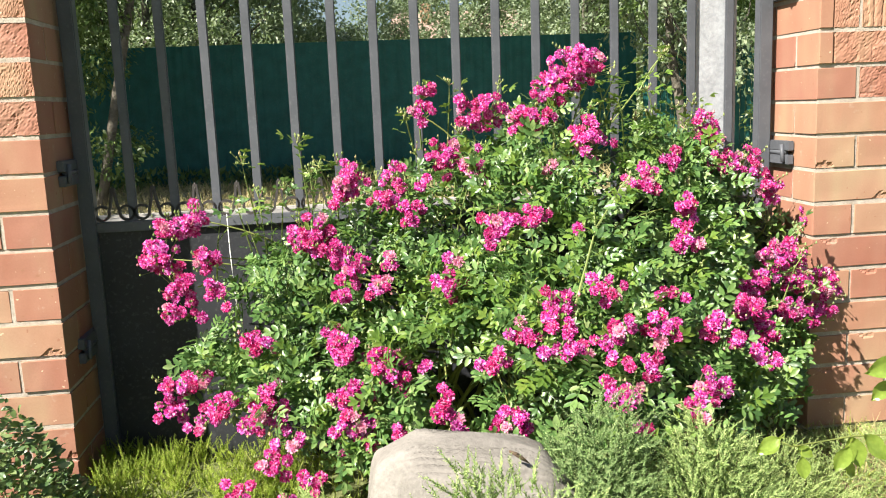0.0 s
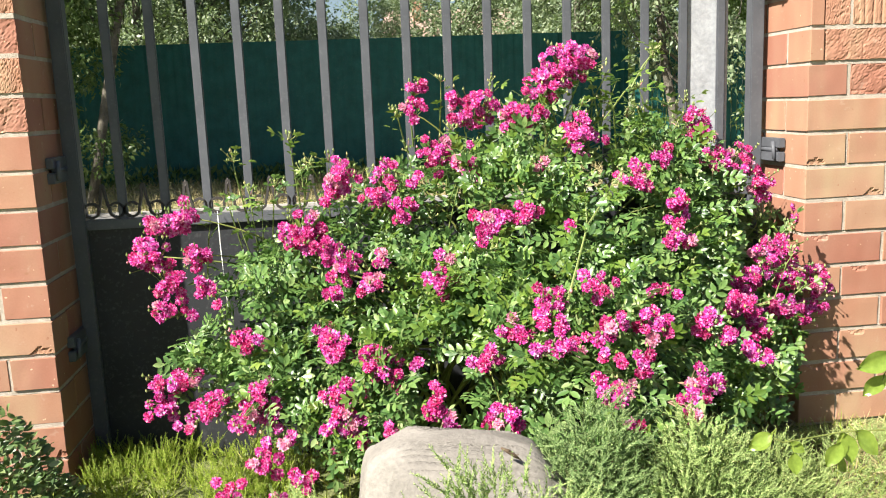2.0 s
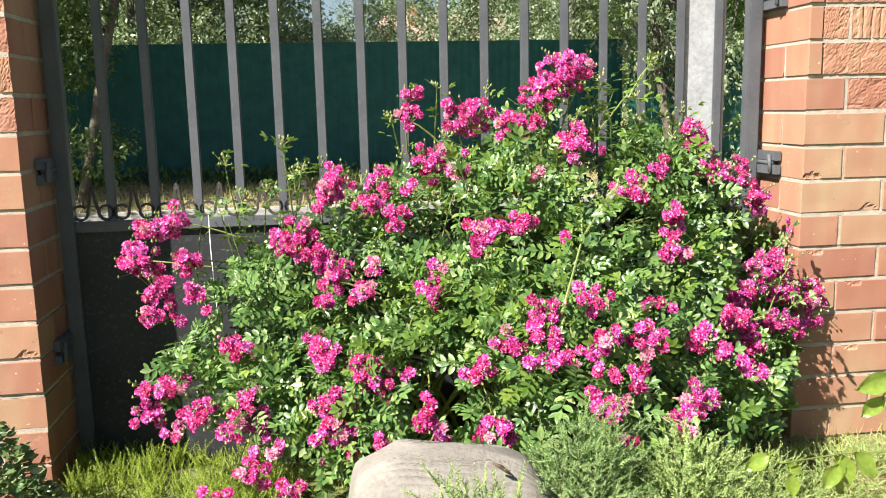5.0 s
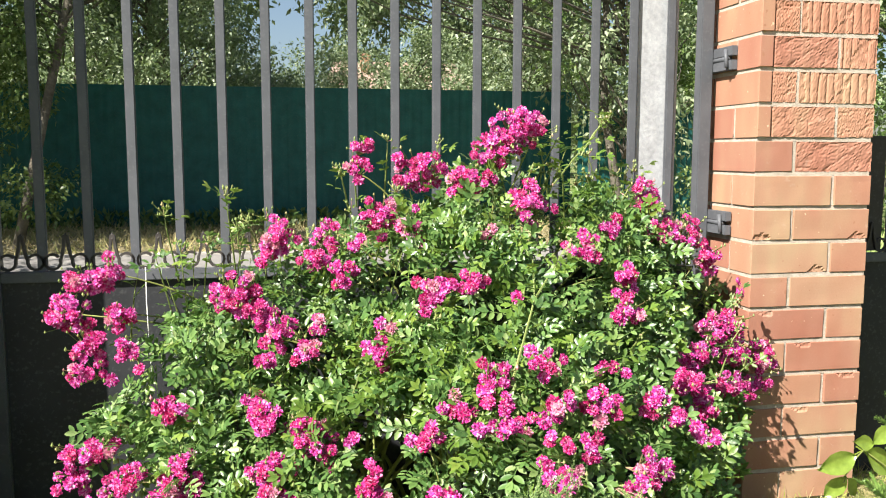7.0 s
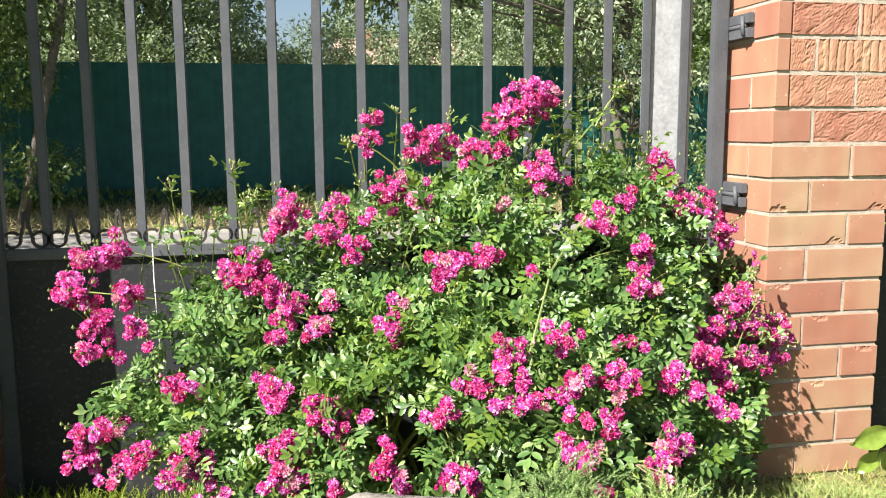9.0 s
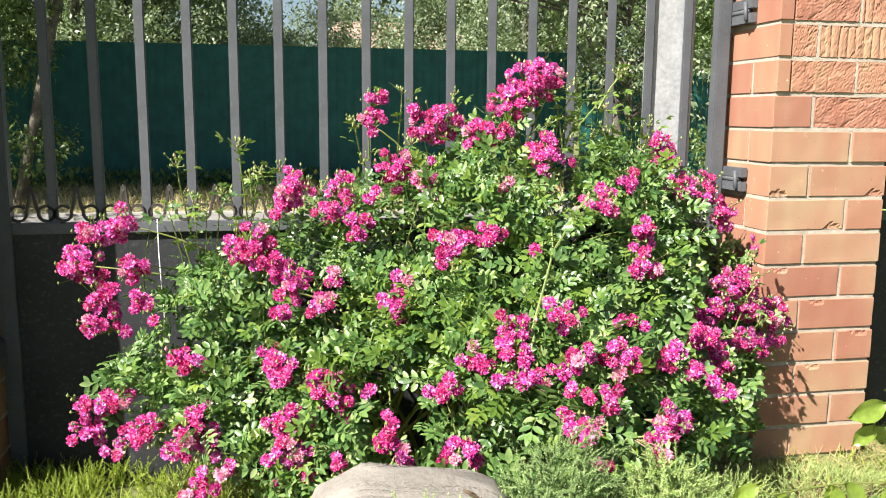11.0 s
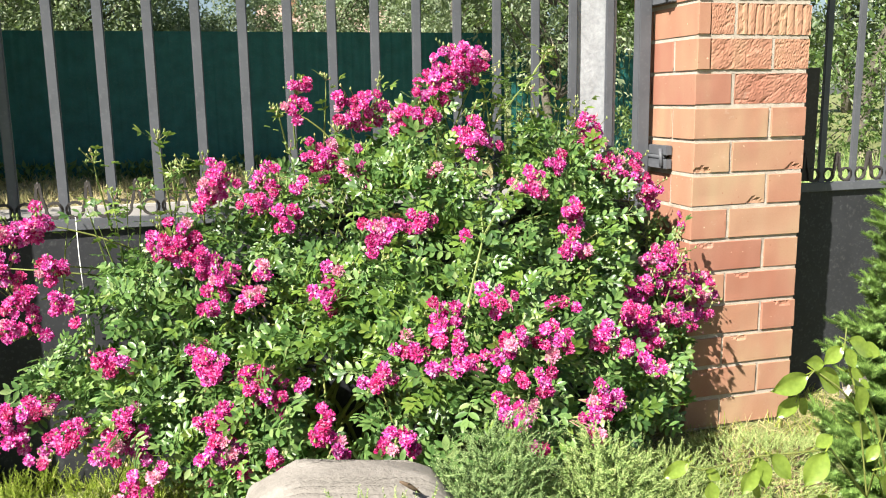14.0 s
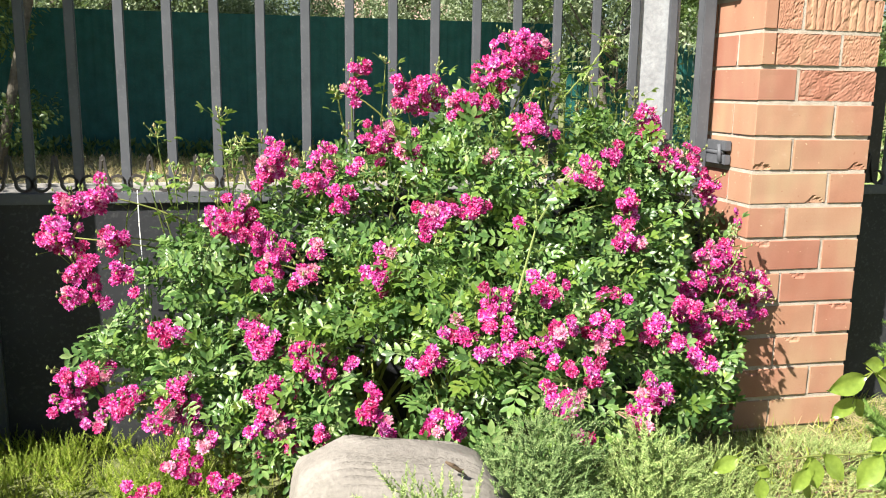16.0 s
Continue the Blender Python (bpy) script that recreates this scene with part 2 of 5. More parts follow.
def box(x0, x1, y0, y1, z0, z1, bevel=0.0):
    return box_into(bmesh.new(), x0, x1, y0, y1, z0, z1, bevel)


def tube_data(points, radii, sides=7):
    """Vertices and faces of a tapered tube along points."""
    pts = [Vector(p) for p in points]
    vs, fs = [], []
    for i, p in enumerate(pts):
        d = (pts[min(i + 1, len(pts) - 1)] - pts[max(i - 1, 0)]).normalized()
        u = d.orthogonal().normalized() if abs(d.z) > 0.95 else d.cross(Vector((0, 0, 1))).normalized()
        w = d.cross(u)
        r = radii[i] if hasattr(radii, "__len__") else radii
        for k in range(sides):
            a = 2 * math.pi * k / sides
            vs.append(p + r * (math.cos(a) * u + math.sin(a) * w))
    for i in range(len(pts) - 1):
        for k in range(sides):
            j = (k + 1) % sides
            fs.append((i * sides + k, i * sides + j, (i + 1) * sides + j, (i + 1) * sides + k))
    fs.append(tuple(range(sides))[::-1])
    fs.append(tuple(range((len(pts) - 1) * sides, len(pts) * sides)))
    return vs, fs


def join_data(parts):
    vs, fs = [], []
    for v, f in parts:
        o = len(vs)
        vs += [tuple(q) for q in v]
        fs += [tuple(i + o for i in q) for q in f]
    return vs, fs


def unit(v):
    return v / np.linalg.norm(v, axis=-1, keepdims=True)


def basis(d, roll, face=(0.0, 0.0, 1.0)):
    """Frames (n,3,3) whose local y runs along d and whose local z leans towards face, turned by roll."""
    d = d / np.linalg.norm(d, axis=1, keepdims=True)
    up = np.tile(unit(np.array(face)), (len(d), 1))
    up[np.abs((d * up).sum(1)) > 0.97] = (1.0, 0.1, 0.0)
    x = np.cross(d, up)
    x /= np.linalg.norm(x, axis=1, keepdims=True)
    z = np.cross(x, d)
    c, s = np.cos(roll)[:, None], np.sin(roll)[:, None]
    x2, z2 = c * x + s * z, c * z - s * x
    return np.stack([x2, d, z2], axis=2)


def scatter(name, tv, tf, pos, frames, sizes, mat, smooth=False):
    """One mesh of many copies of a small template."""
    tv = np.asarray(tv, float)
    n, k = len(pos), len(tv)
    v = np.einsum("nij,kj->nki", frames, tv) * np.asarray(sizes).reshape(n, 1, -1) + pos[:, None, :]
    me = bpy.data.meshes.new(name)
    me.vertices.add(n * k)
    me.vertices.foreach_set("co", v.reshape(-1).astype(np.float32))
    lens = np.array([len(f) for f in tf])
    flat = np.concatenate([np.array(f) for f in tf])
    loops = (flat[None, :] + (np.arange(n) * k)[:, None]).reshape(-1)
    me.loops.add(len(loops))
    me.loops.foreach_set("vertex_index", loops.astype(np.int32))
    total = np.tile(lens, n)
    me.polygons.add(len(total))
    me.polygons.foreach_set("loop_start", np.concatenate([[0], np.cumsum(total)[:-1]]).astype(np.int32))
    if smooth:
        me.polygons.foreach_set("use_smooth", np.ones(len(total), bool))
    me.update(calc_edges=True)
    me.validate()
    me.materials.append(mat)
    return me


# leaf templates lie along +y from the origin, face +z, and are one unit long
LEAFLET_V = [(0, 0, 0), (-0.20, 0.25, 0.05), (0, 0.3, -0.03), (0.20, 0.25, 0.05), (-0.25, 0.55, 0.04), (0, 0.6, -0.03), (0.25, 0.55, 0.04), (-0.15, 0.85, 0.0), (0, 0.85, -0.05), (0.15, 0.85, 0.0), (0, 1.0, -0.12)]
LEAFLET_F = [(0, 2, 1), (0, 3, 2), (1, 2, 5, 4), (2, 3, 6, 5), (4, 5, 8, 7), (5, 6, 9, 8), (7, 8, 10), (8, 9, 10)]
SIMPLE_V = [(0, 0, 0), (-0.25, 0.4, 0.06), (0, 0.45, -0.02), (0.25, 0.4, 0.06), (0, 1, -0.08)]
SIMPLE_F = [(0, 2, 1), (0, 3, 2), (1, 2, 4), (2, 3, 4)]
BLADE_V = [(-0.025, 0, 0), (0.025, 0, 0), (-0.018, 0.5, 0.06), (0.018, 0.5, 0.06), (0, 1, 0.22)]
BLADE_F = [(0, 1, 3, 2), (2, 3, 4)]


def compound_leaf(pairs=3):
    """A pinnate leaf with a stalk: one unit long."""
    vs, fs = [], []
    todo = [(0.32 + 0.46 * i / max(1, pairs - 1), s, 0.31 - 0.03 * abs(i - 1)) for i in range(pairs) for s in (-1, 1)] + [(0.68, 0, 0.36)]
    for y, s, size in todo:
        a = s * 1.05
        o = len(vs)
        for x, yy, z in LEAFLET_V:
            px, py = x * size * 0.98, yy * size * 1.04
            vs.append((px * math.cos(a) + py * math.sin(a), y - px * math.sin(a) + py * math.cos(a), z * size + 0.05 * (1 - y)))
        fs += [tuple(i + o for i in f) for f in LEAFLET_F]
    o = len(vs)
    vs += [(-0.012, 0, 0), (0.012, 0, 0), (0.006, 0.7, 0.01), (-0.006, 0.7, 0.01)]
    fs.append((o, o + 1, o + 2, o + 3))
    return vs, fs


def sprig(needles, length, spread, seed, width=0.05):
    """A feathery shoot with many short needles, one unit long along +y."""
    g = np.random.default_rng(seed)
    vs, fs = [], []
    for i in range(needles):
        t = (i + 0.5) / needles
        a = i * 2.4 + g.uniform(-0.3, 0.3)
        r = length * (1 - 0.55 * t) * g.uniform(0.75, 1.2)
        d = Vector((math.cos(a) * spread, 0.75, math.sin(a) * spread)).normalized()
        s = Vector((math.sin(a), 0, -math.cos(a))) * width * r * 2
        p = Vector((0.02 * math.sin(9 * t), t * 0.95, 0))
        o = len(vs)
        vs += [p - s, p + s, p + d * r]
        fs.append((o, o + 1, o + 2))
    o = len(vs)
    vs += [(-0.012, 0, 0), (0.012, 0, 0), (0, 1, 0)]
    fs.append((o, o + 1, o + 2))
    return vs, fs

# ---- ground ----
def ground_height(x, y):
    z = -0.03 + 0.02 * math.sin(2.3 * x + 1) * math.cos(1.7 * y)
    if y > 0.1:
        z -= 0.03 * min(1, (y - 0.1) / 0.3)
    if y < -0.3:
        z += 0.05 * min(1, (-0.3 - y) / 0.6)
    if y > 3:
        z += 0.05 * min(1, (y - 3) / 4)
    return z


def build_ground():
    xs = [-400, -120, -40, -15] + [-8 + 0.25 * i for i in range(65)] + [15, 40, 120, 400]
    ys = [-400, -120, -40, -15, -8] + [-4 + 0.2 * i for i in range(81)] + [16, 25, 60, 150, 400]
    vs = [(x, y, ground_height(x, y) + 0.012 * noise.noise((x * 3, y * 3, 0))) for y in ys for x in xs]
    w = len(xs)
    fs = [(j * w + i, j * w + i + 1, (j + 1) * w + i + 1, (j + 1) * w + i) for j in range(len(ys) - 1) for i in range(w - 1)]
    ob = link("ground", mesh_of("ground", vs, fs, SOIL, True))
    tagged(ob, "uneven garden earth with grass and dry patches", "ground", kind="structure")
    litter = []
    for j in range(13):
        for i in range(61):
            x, y = -9 + 0.35 * i, 6.6 + 0.29 * j
            litter.append((x, y, ground_height(x, y) + 0.03 + 0.025 * noise.noise((x * 2, y * 2, 3))))
    fs = [(j * 61 + i, j * 61 + i + 1, (j + 1) * 61 + i + 1, (j + 1) * 61 + i) for j in range(12) for i in range(60)]
    tagged(link("verge", mesh_of("verge", litter, fs, LITTER, True)), "strip of dry mown grass along the green fence", "verge", kind="structure")
    path = [(x, y, ground_height(x, y) + 0.045) for y in (2.2, 3.2, 4.2, 5.0, 5.8, 6.6) for x in (-30, -9, -4, 0, 4, 9, 30)]
    fs = [(j * 7 + i, j * 7 + i + 1, j * 7 + i + 8, j * 7 + i + 7) for j in range(5) for i in range(6)]
    tagged(link("road", mesh_of("road", path, fs, ASPHALT)), "pale worn asphalt lane behind the gate", "road", kind="structure")
    tagged(link("kerb", bm_mesh("kerb", box(-20, 20, 6.53, 6.65, -0.05, 0.05, 0.012), PLINTH)), "low grey concrete kerb beside the lane", "kerb", kind="structure")


build_ground()


# ---- brick pillars ----
def brick_mesh(lx, ly, face, seed, chip=0.0):
    """A brick with its lower front left corner at the origin. face: plain, rough or ribbed on the side towards the garden."""
    g = random.Random(seed)
    h, e = 0.088, 0.0016
    inner = {"plain": (13, 5) if seed % 10 < 5 else (40, 15), "rough": (44, 16), "ribbed": (64, 10), "split": (44, 16)}[face]
    us = [0, e] + [lx * i / inner[0] for i in range(1, inner[0])] + [lx - e, lx]
    ws = [0, e] + [h * i / inner[1] for i in range(1, inner[1])] + [h - e, h]
    nx, nz = len(us) - 1, len(ws) - 1
    vs, fs, clean = [], [], []
    for j, z0 in enumerate(ws):
        for i, x0 in enumerate(us):
            x, z = x0, z0
            rim = i in (0, nx) or j in (0, nz)
            if face in ("rough", "split"):
                # broken clay: sharp flakes and short cracks
                q = x + 0.006 * noise.noise((x * 40, z * 40, seed))
                flake = max(0.0, noise.noise((q * 19 + seed * 3.1, z * 22, seed))) ** 0.6
                crack = max(0.0, 1 - 14 * abs(noise.noise((q * 11 + seed, z * 14, seed + 4))))
                y = 0.0012 + 0.0034 * flake + 0.0030 * crack ** 3 + 0.0013 * abs(noise.noise((q * 80, z * 76 + seed, seed))) + 0.0014 * noise.noise((x * 210, z * 190, seed)) + g.uniform(-0.0007, 0.0007)
                y = min(0.0078, max(0.0, y))
            if face == "split" and x < 0.046:
                y = -0.002 if x < 0.040 else 0.0088
            elif face == "ribbed":
                q = x + 0.004 * noise.noise((x * 22 + seed, z * 9, seed))
                broken = noise.noise((x * 15 + seed * 2.3, z * 13, seed + 2))
                rib = abs(math.sin(q * 118 + seed))
                y = 0.0075 * (1 - rib) ** 3 + 0.0012 * abs(noise.noise((q * 60 + seed, z * 34, 1))) + 0.0012 * noise.noise((x * 170, z * 130, seed)) + 0.001 + g.uniform(-0.0006, 0.0006)
                if broken > 0.12:
                    # the ribs have spalled off here
                    y = 0.0045 + 0.003 * noise.noise((x * 60, z * 60, seed)) + g.uniform(-0.0006, 0.0006)
                y = min(0.0078, max(-0.001, y))
            elif face == "plain":
                y = 0.0012 * noise.noise((x * 20 + seed, z * 20, 0))
                if seed % 10 >= 5:
                    # a spalled patch that starts at one edge
                    cx, cz = lx * ((seed * 0.37) % 1.0), (0.0 if seed % 2 else h)
                    far = math.hypot((x - cx) / 0.034, (z - cz) / 0.020) + 0.55 * noise.noise((x * 55 + seed, z * 55, 3))
                    if far < 0.85:
                        y = 0.0042 + 0.0028 * noise.noise((x * 75, z * 75, seed)) + g.uniform(-0.0005, 0.0005)
            if rim:
                y = e * g.uniform(0.7, 1.3) + (g.uniform(0.001, 0.004) if g.random() < chip else 0)
                wear = 0.0022 if g.random() < chip else 0.0009
                x += g.uniform(0.0, wear) * (1 if i == 0 else -1 if i == nx else 0)
                z += g.uniform(0.0, wear) * (1 if j == 0 else -1 if j == nz else 0)
            vs.append((x, y, z))
            clean.append((x0, z0))
    w = nx + 1
    fs += [(j * w + i, j * w + i + 1, (j + 1) * w + i + 1, (j + 1) * w + i) for j in range(nz) for i in range(nx)]
    ring = list(range(0, w)) + [j * w + nx for j in range(1, nz + 1)] + list(range(nz * w + nx - 1, nz * w - 1, -1)) + [j * w for j in range(nz - 1, 0, -1)]
    m = len(ring)
    outline = [clean[k] for k in ring]
    for depth in (0.008, ly):
        o = len(vs)
        vs += [(x, depth, z) for x, z in outline]
        fs += [(ring[k], o + k, o + (k + 1) % m, ring[(k + 1) % m]) for k in range(m)]
        ring = list(range(o, o + m))
    fs.append(tuple(ring))
    me = mesh_of("brick", vs, fs, BRICK)
    return me


LONG, SHORT, ROW = 0.25, 0.12, 0.1
BRICKS = {(k, f): [brick_mesh(*((LONG, SHORT) if k == "x" else (SHORT, LONG)), f, s + (0 if k == "x" else 20), 0.22) for s in range(8)]
          for k in "xy" for f in ("plain", "rough", "ribbed", "split")}


def pillar(name, x0, y0, rows, facing, label, lift=0.0, odd=1, below=0):
    """A pillar of one and a half by one and a half bricks. facing(row, brick) names the face's look."""
    g = random.Random(int(x0 * 100) + 5)
    ob = thing(name, pose(x0, y0, lift), label, "pillar", "brick pillars of the fence", "structure")
    bed = box(0.009, 0.371, 0.009, 0.371, -0.14 - below * ROW, rows * ROW, 0.002)
    for r in range(-below, rows):
        s = 0.0036 + g.uniform(-0.0012, 0.0008)
        box_into(bed, s, 0.38 - s, s, 0.38 - s, r * ROW + 0.0875, r * ROW + 0.1005)
        a, b = (0.2495, 0.1195) if r % 2 == odd else (0.1195, 0.2495)
        box_into(bed, a, a + 0.011, s, 0.02, r * ROW, r * ROW + 0.0885)
        box_into(bed, 0.36, 0.38 - s, 0.3695 - b, 0.3805 - b, r * ROW, r * ROW + 0.0885)
        box_into(bed, s, 0.02, b, b + 0.011, r * ROW, r * ROW + 0.0885)
    part("mortar", bed, MORTAR, ob, "pale grey lime mortar")
    part("plinth", box(-0.012, 0.392, -0.012, 0.392, -0.45, -0.014 - below * ROW, 0.008), PLINTH, ob, "rough grey concrete footing")
    for r in range(-below, rows):
        z = r * ROW + 0.0
        if r % 2 == odd:
            lay = [("x", 0, 0), ("y", 0.26, 0), ("x", 0.13, 0.26), ("y", 0, 0.13)]
        else:
            lay = [("y", 0, 0), ("x", 0.13, 0), ("y", 0.26, 0.13), ("x", 0, 0.26)]
        for k, (kind, bx, by) in enumerate(lay):
            look_of = facing(r, k) if by == 0 else "plain"
            me = g.choice(BRICKS[(kind, look_of)])
            link("brick", me, ob, at=pose(bx + g.uniform(-0.0015, 0.0015), by + g.uniform(-0.0025, 0.0015), z, 0, g.uniform(-0.4, 0.4), g.uniform(-0.4, 0.4)))
    return ob


def facing_right(r, k):
    if r >= 11 and k == 0:
        return "split"
    if r >= 12:
        return "ribbed"
    if r == 11 or (r == 10 and k == 1):
        return "rough"
    return "plain"


def facing_left(r, k):
    return "plain" if r < 10 else ("rough" if r < 12 or k else "ribbed")


# ---- metal gate sections ----
def bar_mesh(name, w, d, z0, z1):
    return bm_mesh(name, box(-w / 2, w / 2, -d / 2, d / 2, z0, z1, 0.003), IRON)


def scroll_mesh():
    """Two flat strips that meet in a point and curl outwards into rings at the foot."""
    parts = []
    for s in (-1, 1):
        pts = [(s * 0.003, 0, 0.098), (s * 0.005, 0, 0.08), (s * 0.007, 0, 0.062), (s * 0.011, 0, 0.042)]
        for k in range(15):
            a = math.pi - 0.25 + k * (2 * math.pi * 0.93) / 14
            pts.append((s * (0.036 + 0.021 * math.cos(a)), 0, 0.024 + 0.021 * math.sin(a)))
        half, deep = 0.0035, 0.006
        vs, fs = [], []
        for i, p in enumerate(pts):
            a, b = Vector(pts[max(0, i - 1)]), Vector(pts[min(len(pts) - 1, i + 1)])
            d = (b - a).normalized()
            n = Vector((d.z, 0, -d.x)) * half
            for q in (n, -n):
                for y in (-deep, deep):
                    vs.append(Vector(p) + q + Vector((0, y, 0)))
        for i in range(len(pts) - 1):
            o, q = i * 4, i * 4 + 4
            fs += [(o, o + 1, q + 1, q), (o + 2, q + 2, q + 3, o + 3), (o, q, q + 2, o + 2), (o + 1, o + 3, q + 3, q + 1)]
        parts.append((vs, fs))
    tip, f = tube_data([(0, 0, 0.086), (0, 0, 0.103)], [0.008, 0.002], 6)
    parts.append((tip, f))
    return mesh_of("scroll", *join_data(parts), SCROLL_PAINT)


SCROLL = scroll_mesh()
BAR = bar_mesh("bar", 0.027, 0.012, 0.715, 1.98)
STILE = bar_mesh("stile", 0.042, 0.04, -0.2, 2.05)
GATE_Y, RAIL_Z = 0.245, 0.725


def gate_section(name, x_left, x_right, bars, label):
    ob = thing(name, pose(0, GATE_Y, 0), label, "gate", "metal gate sections", "")
    for x in (x_left + 0.021, x_right - 0.021):
        link("stile", STILE, ob, at=pose(x, 0, 0))
    a, b = x_left + 0.043, x_right - 0.043
    part("middle_rail", box(a, b, -0.018, 0.006, RAIL_Z - 0.03, RAIL_Z, 0.002), IRON, ob)
    part("top_rail", box(a, b, -0.018, 0.006, 1.982, 2.02, 0.002), IRON, ob)
    part("bottom_rail", box(a, b, -0.018, -0.006, -0.12, -0.08, 0.002), IRON, ob)
    part("panel", box(a - 0.002, b + 0.002, -0.004, -0.001, -0.11, RAIL_Z - 0.028), SHEET, ob, "dull graphite painted steel sheet")
    for x in bars:
        link("bar", BAR, ob, at=pose(x, 0, 0))
    xs = sorted(bars)
    for i, x in enumerate([x_left + 0.0] + xs):
        nxt = xs[i] if i < len(xs) else x_right
        link("scroll", SCROLL, ob, at=pose((x + nxt) / 2 if i else (xs[0] + x_left + 0.04) / 2, 0, RAIL_Z + 0.001))
    return ob


def hinge(x, y, z, side):
    """A strap hinge on a pillar's cheek: a plate with a channel and a pin."""
    ob = thing("hinge", pose(x, y, z), "dark painted steel hinge plate with a round pin", "hinge", "gate hinges")
    s = side
    for z0, z1 in ((0.006, 0.036), (-0.036, -0.006)):
        part("plate", box(min(0, s * 0.02), max(0, s * 0.02), -0.073, 0.073, z0, z1, 0.002), IRON, ob)
    v, f = tube_data([(s * 0.014, -0.05, 0), (s * 0.014, 0.10, 0)], 0.008, 10)
    link("pin", mesh_of("pin", v, f, IRON, True), ob)
    v, f = tube_data([(s * 0.026, -0.055, -0.028), (s * 0.026, -0.045, 0.026)], 0.006, 8)
    link("bolt", mesh_of("bolt", v, f, IRON, True), ob)
    return ob


BAR_X = [-0.1552 - 0.1231 * k for k in range(16)]
gate_section("metal_gate", -2.150, -0.021, BAR_X, "dark grey welded gate with bars, scrolls and a solid lower sheet")
far_gate = gate_section("metal_gate", 0.40, 2.55, [0.521 + 0.13 * k for k in range(15)], "dark grey barred gate beyond the brick pillar")
# Flat dark plate behind the first bars, next to the pillar.
part("dark_plate", box(0.446, 0.628, 0.004, 0.012, 0.73, 1.112, 0.002), SCROLL_PAINT, far_gate, "flat black plate between the bars")
for hz in (0.840, 1.338):
    hinge(-0.001, 0.19, hz, -1)
for hz in (0.88, 0.37):
    hinge(-2.161, 0.18, hz, 1)


def concrete_post():
    ob = thing("concrete_post", pose(-0.200, 0.2705, -0.1), "whitewashed rough narrow concrete post behind the gate bars", "post")
    vs, fs = [], []
    w, d, h, n = 0.075, 0.017, 2.6, 60
    prof = [(-w, -d + 0.006), (-w + 0.006, -d), (-w / 3, -d), (w / 3, -d), (w - 0.006, -d), (w, -d + 0.006), (w, d), (-w, d)]
    for j in range(n + 1):
        z = h * j / n
        for k, (x, y) in enumerate(prof):
            c = 0.001 * noise.noise((x * 40, y * 40, z * 14))
            vs.append((x + (c if k in (0, 1, 4, 5) else 0), y + c, z))
    m = len(prof)
    for j in range(n):
        fs += [(j * m + k, j * m + (k + 1) % m, (j + 1) * m + (k + 1) % m, (j + 1) * m + k) for k in range(m)]
    fs.append(tuple(range(n * m, n * m + m)))
    link("shaft", mesh_of("shaft", vs, fs, WHITEWASH), ob)


concrete_post()

# ---- behind the gate: fence, trees, house ----
def green_fence(name, x0, x1, y, height, label):
    ob = thing(name, pose(x0, y, 0), label, "fence", "far fences")
    n = int((x1 - x0) / 1.15)
    for i in range(n):
        a, b = (x1 - x0) * i / n, (x1 - x0) * (i + 1) / n
        vs, fs = [], []
        k, steps = 0, 60
        for j in range(steps + 1):
            u = j / steps * (b - a + 0.03)
            ph = (u / 0.115) % 1
            dy = 0.0 if ph < 0.4 else (-0.006 if 0.5 < ph < 0.9 else -0.003)
            for z in (0.04, height):
                vs.append((a + u, dy - 0.004 * (i % 2), z))
        fs = [(2 * j, 2 * j + 2, 2 * j + 3, 2 * j + 1) for j in range(steps)]
        me = mesh_of("sheet", vs, fs, GREEN_SHEET)
        link("sheet", me, ob)
    part("cap_rail", box(x1 - x0 - 5.5, x1 - x0, 0.03, 0.07, height - 0.14, height - 0.09), GREEN_SHEET, ob)
    return ob


green_fence("sheet_fence", -8.3, 2.95, 10.0, 1.985, "dark green profiled sheet fence in tree shade")


def picket_fence():
    ob = thing("picket_fence", pose(2.8, 9.1, 0), "dark picket fence with pointed tips under trees", "fence", "far fences")
    bm = bmesh.new()
    box_into(bm, -0.037, 0.037, -0.01, 0.01, 0.03, 1.60)
    for v in bm.verts:
        if v.co.z > 1.5:
            v.co.x *= 0.9
    geom = bmesh.ops.create_cone(bm, segments=4, radius1=0.04, radius2=0.0, depth=0.1, cap_ends=True)
    bmesh.ops.translate(bm, verts=geom["verts"], vec=(0, 0, 1.65))
    me = bm_mesh("picket", bm, GREEN_SHEET)
    for i in range(52):
        link("picket", me, ob, at=pose(0.085 * i, 0.004 * i, 0))
    part("rail", box(-0.05, 4.45, 0.02, 0.05, 1.25, 1.31), GREEN_SHEET, ob).matrix_basis = pose(0, 0, 0, 0, 0, 2.7)
    return ob


picket_fence()


def limb(a, b, r0, r1, seed, bend=0.12, sides=8, n=7):
    g = random.Random(seed)
    a, b = Vector(a), Vector(b)
    side = Vector((g.uniform(-1, 1), g.uniform(-1, 1), g.uniform(-0.3, 0.3))) * (b - a).length * bend
    pts = [a.lerp(b, i / n) + side * math.sin(math.pi * i / n) * (1 + 0.2 * g.uniform(-1, 1)) for i in range(n + 1)]
    return tube_data(pts, [r0 + (r1 - r0) * i / n for i in range(n + 1)], sides)


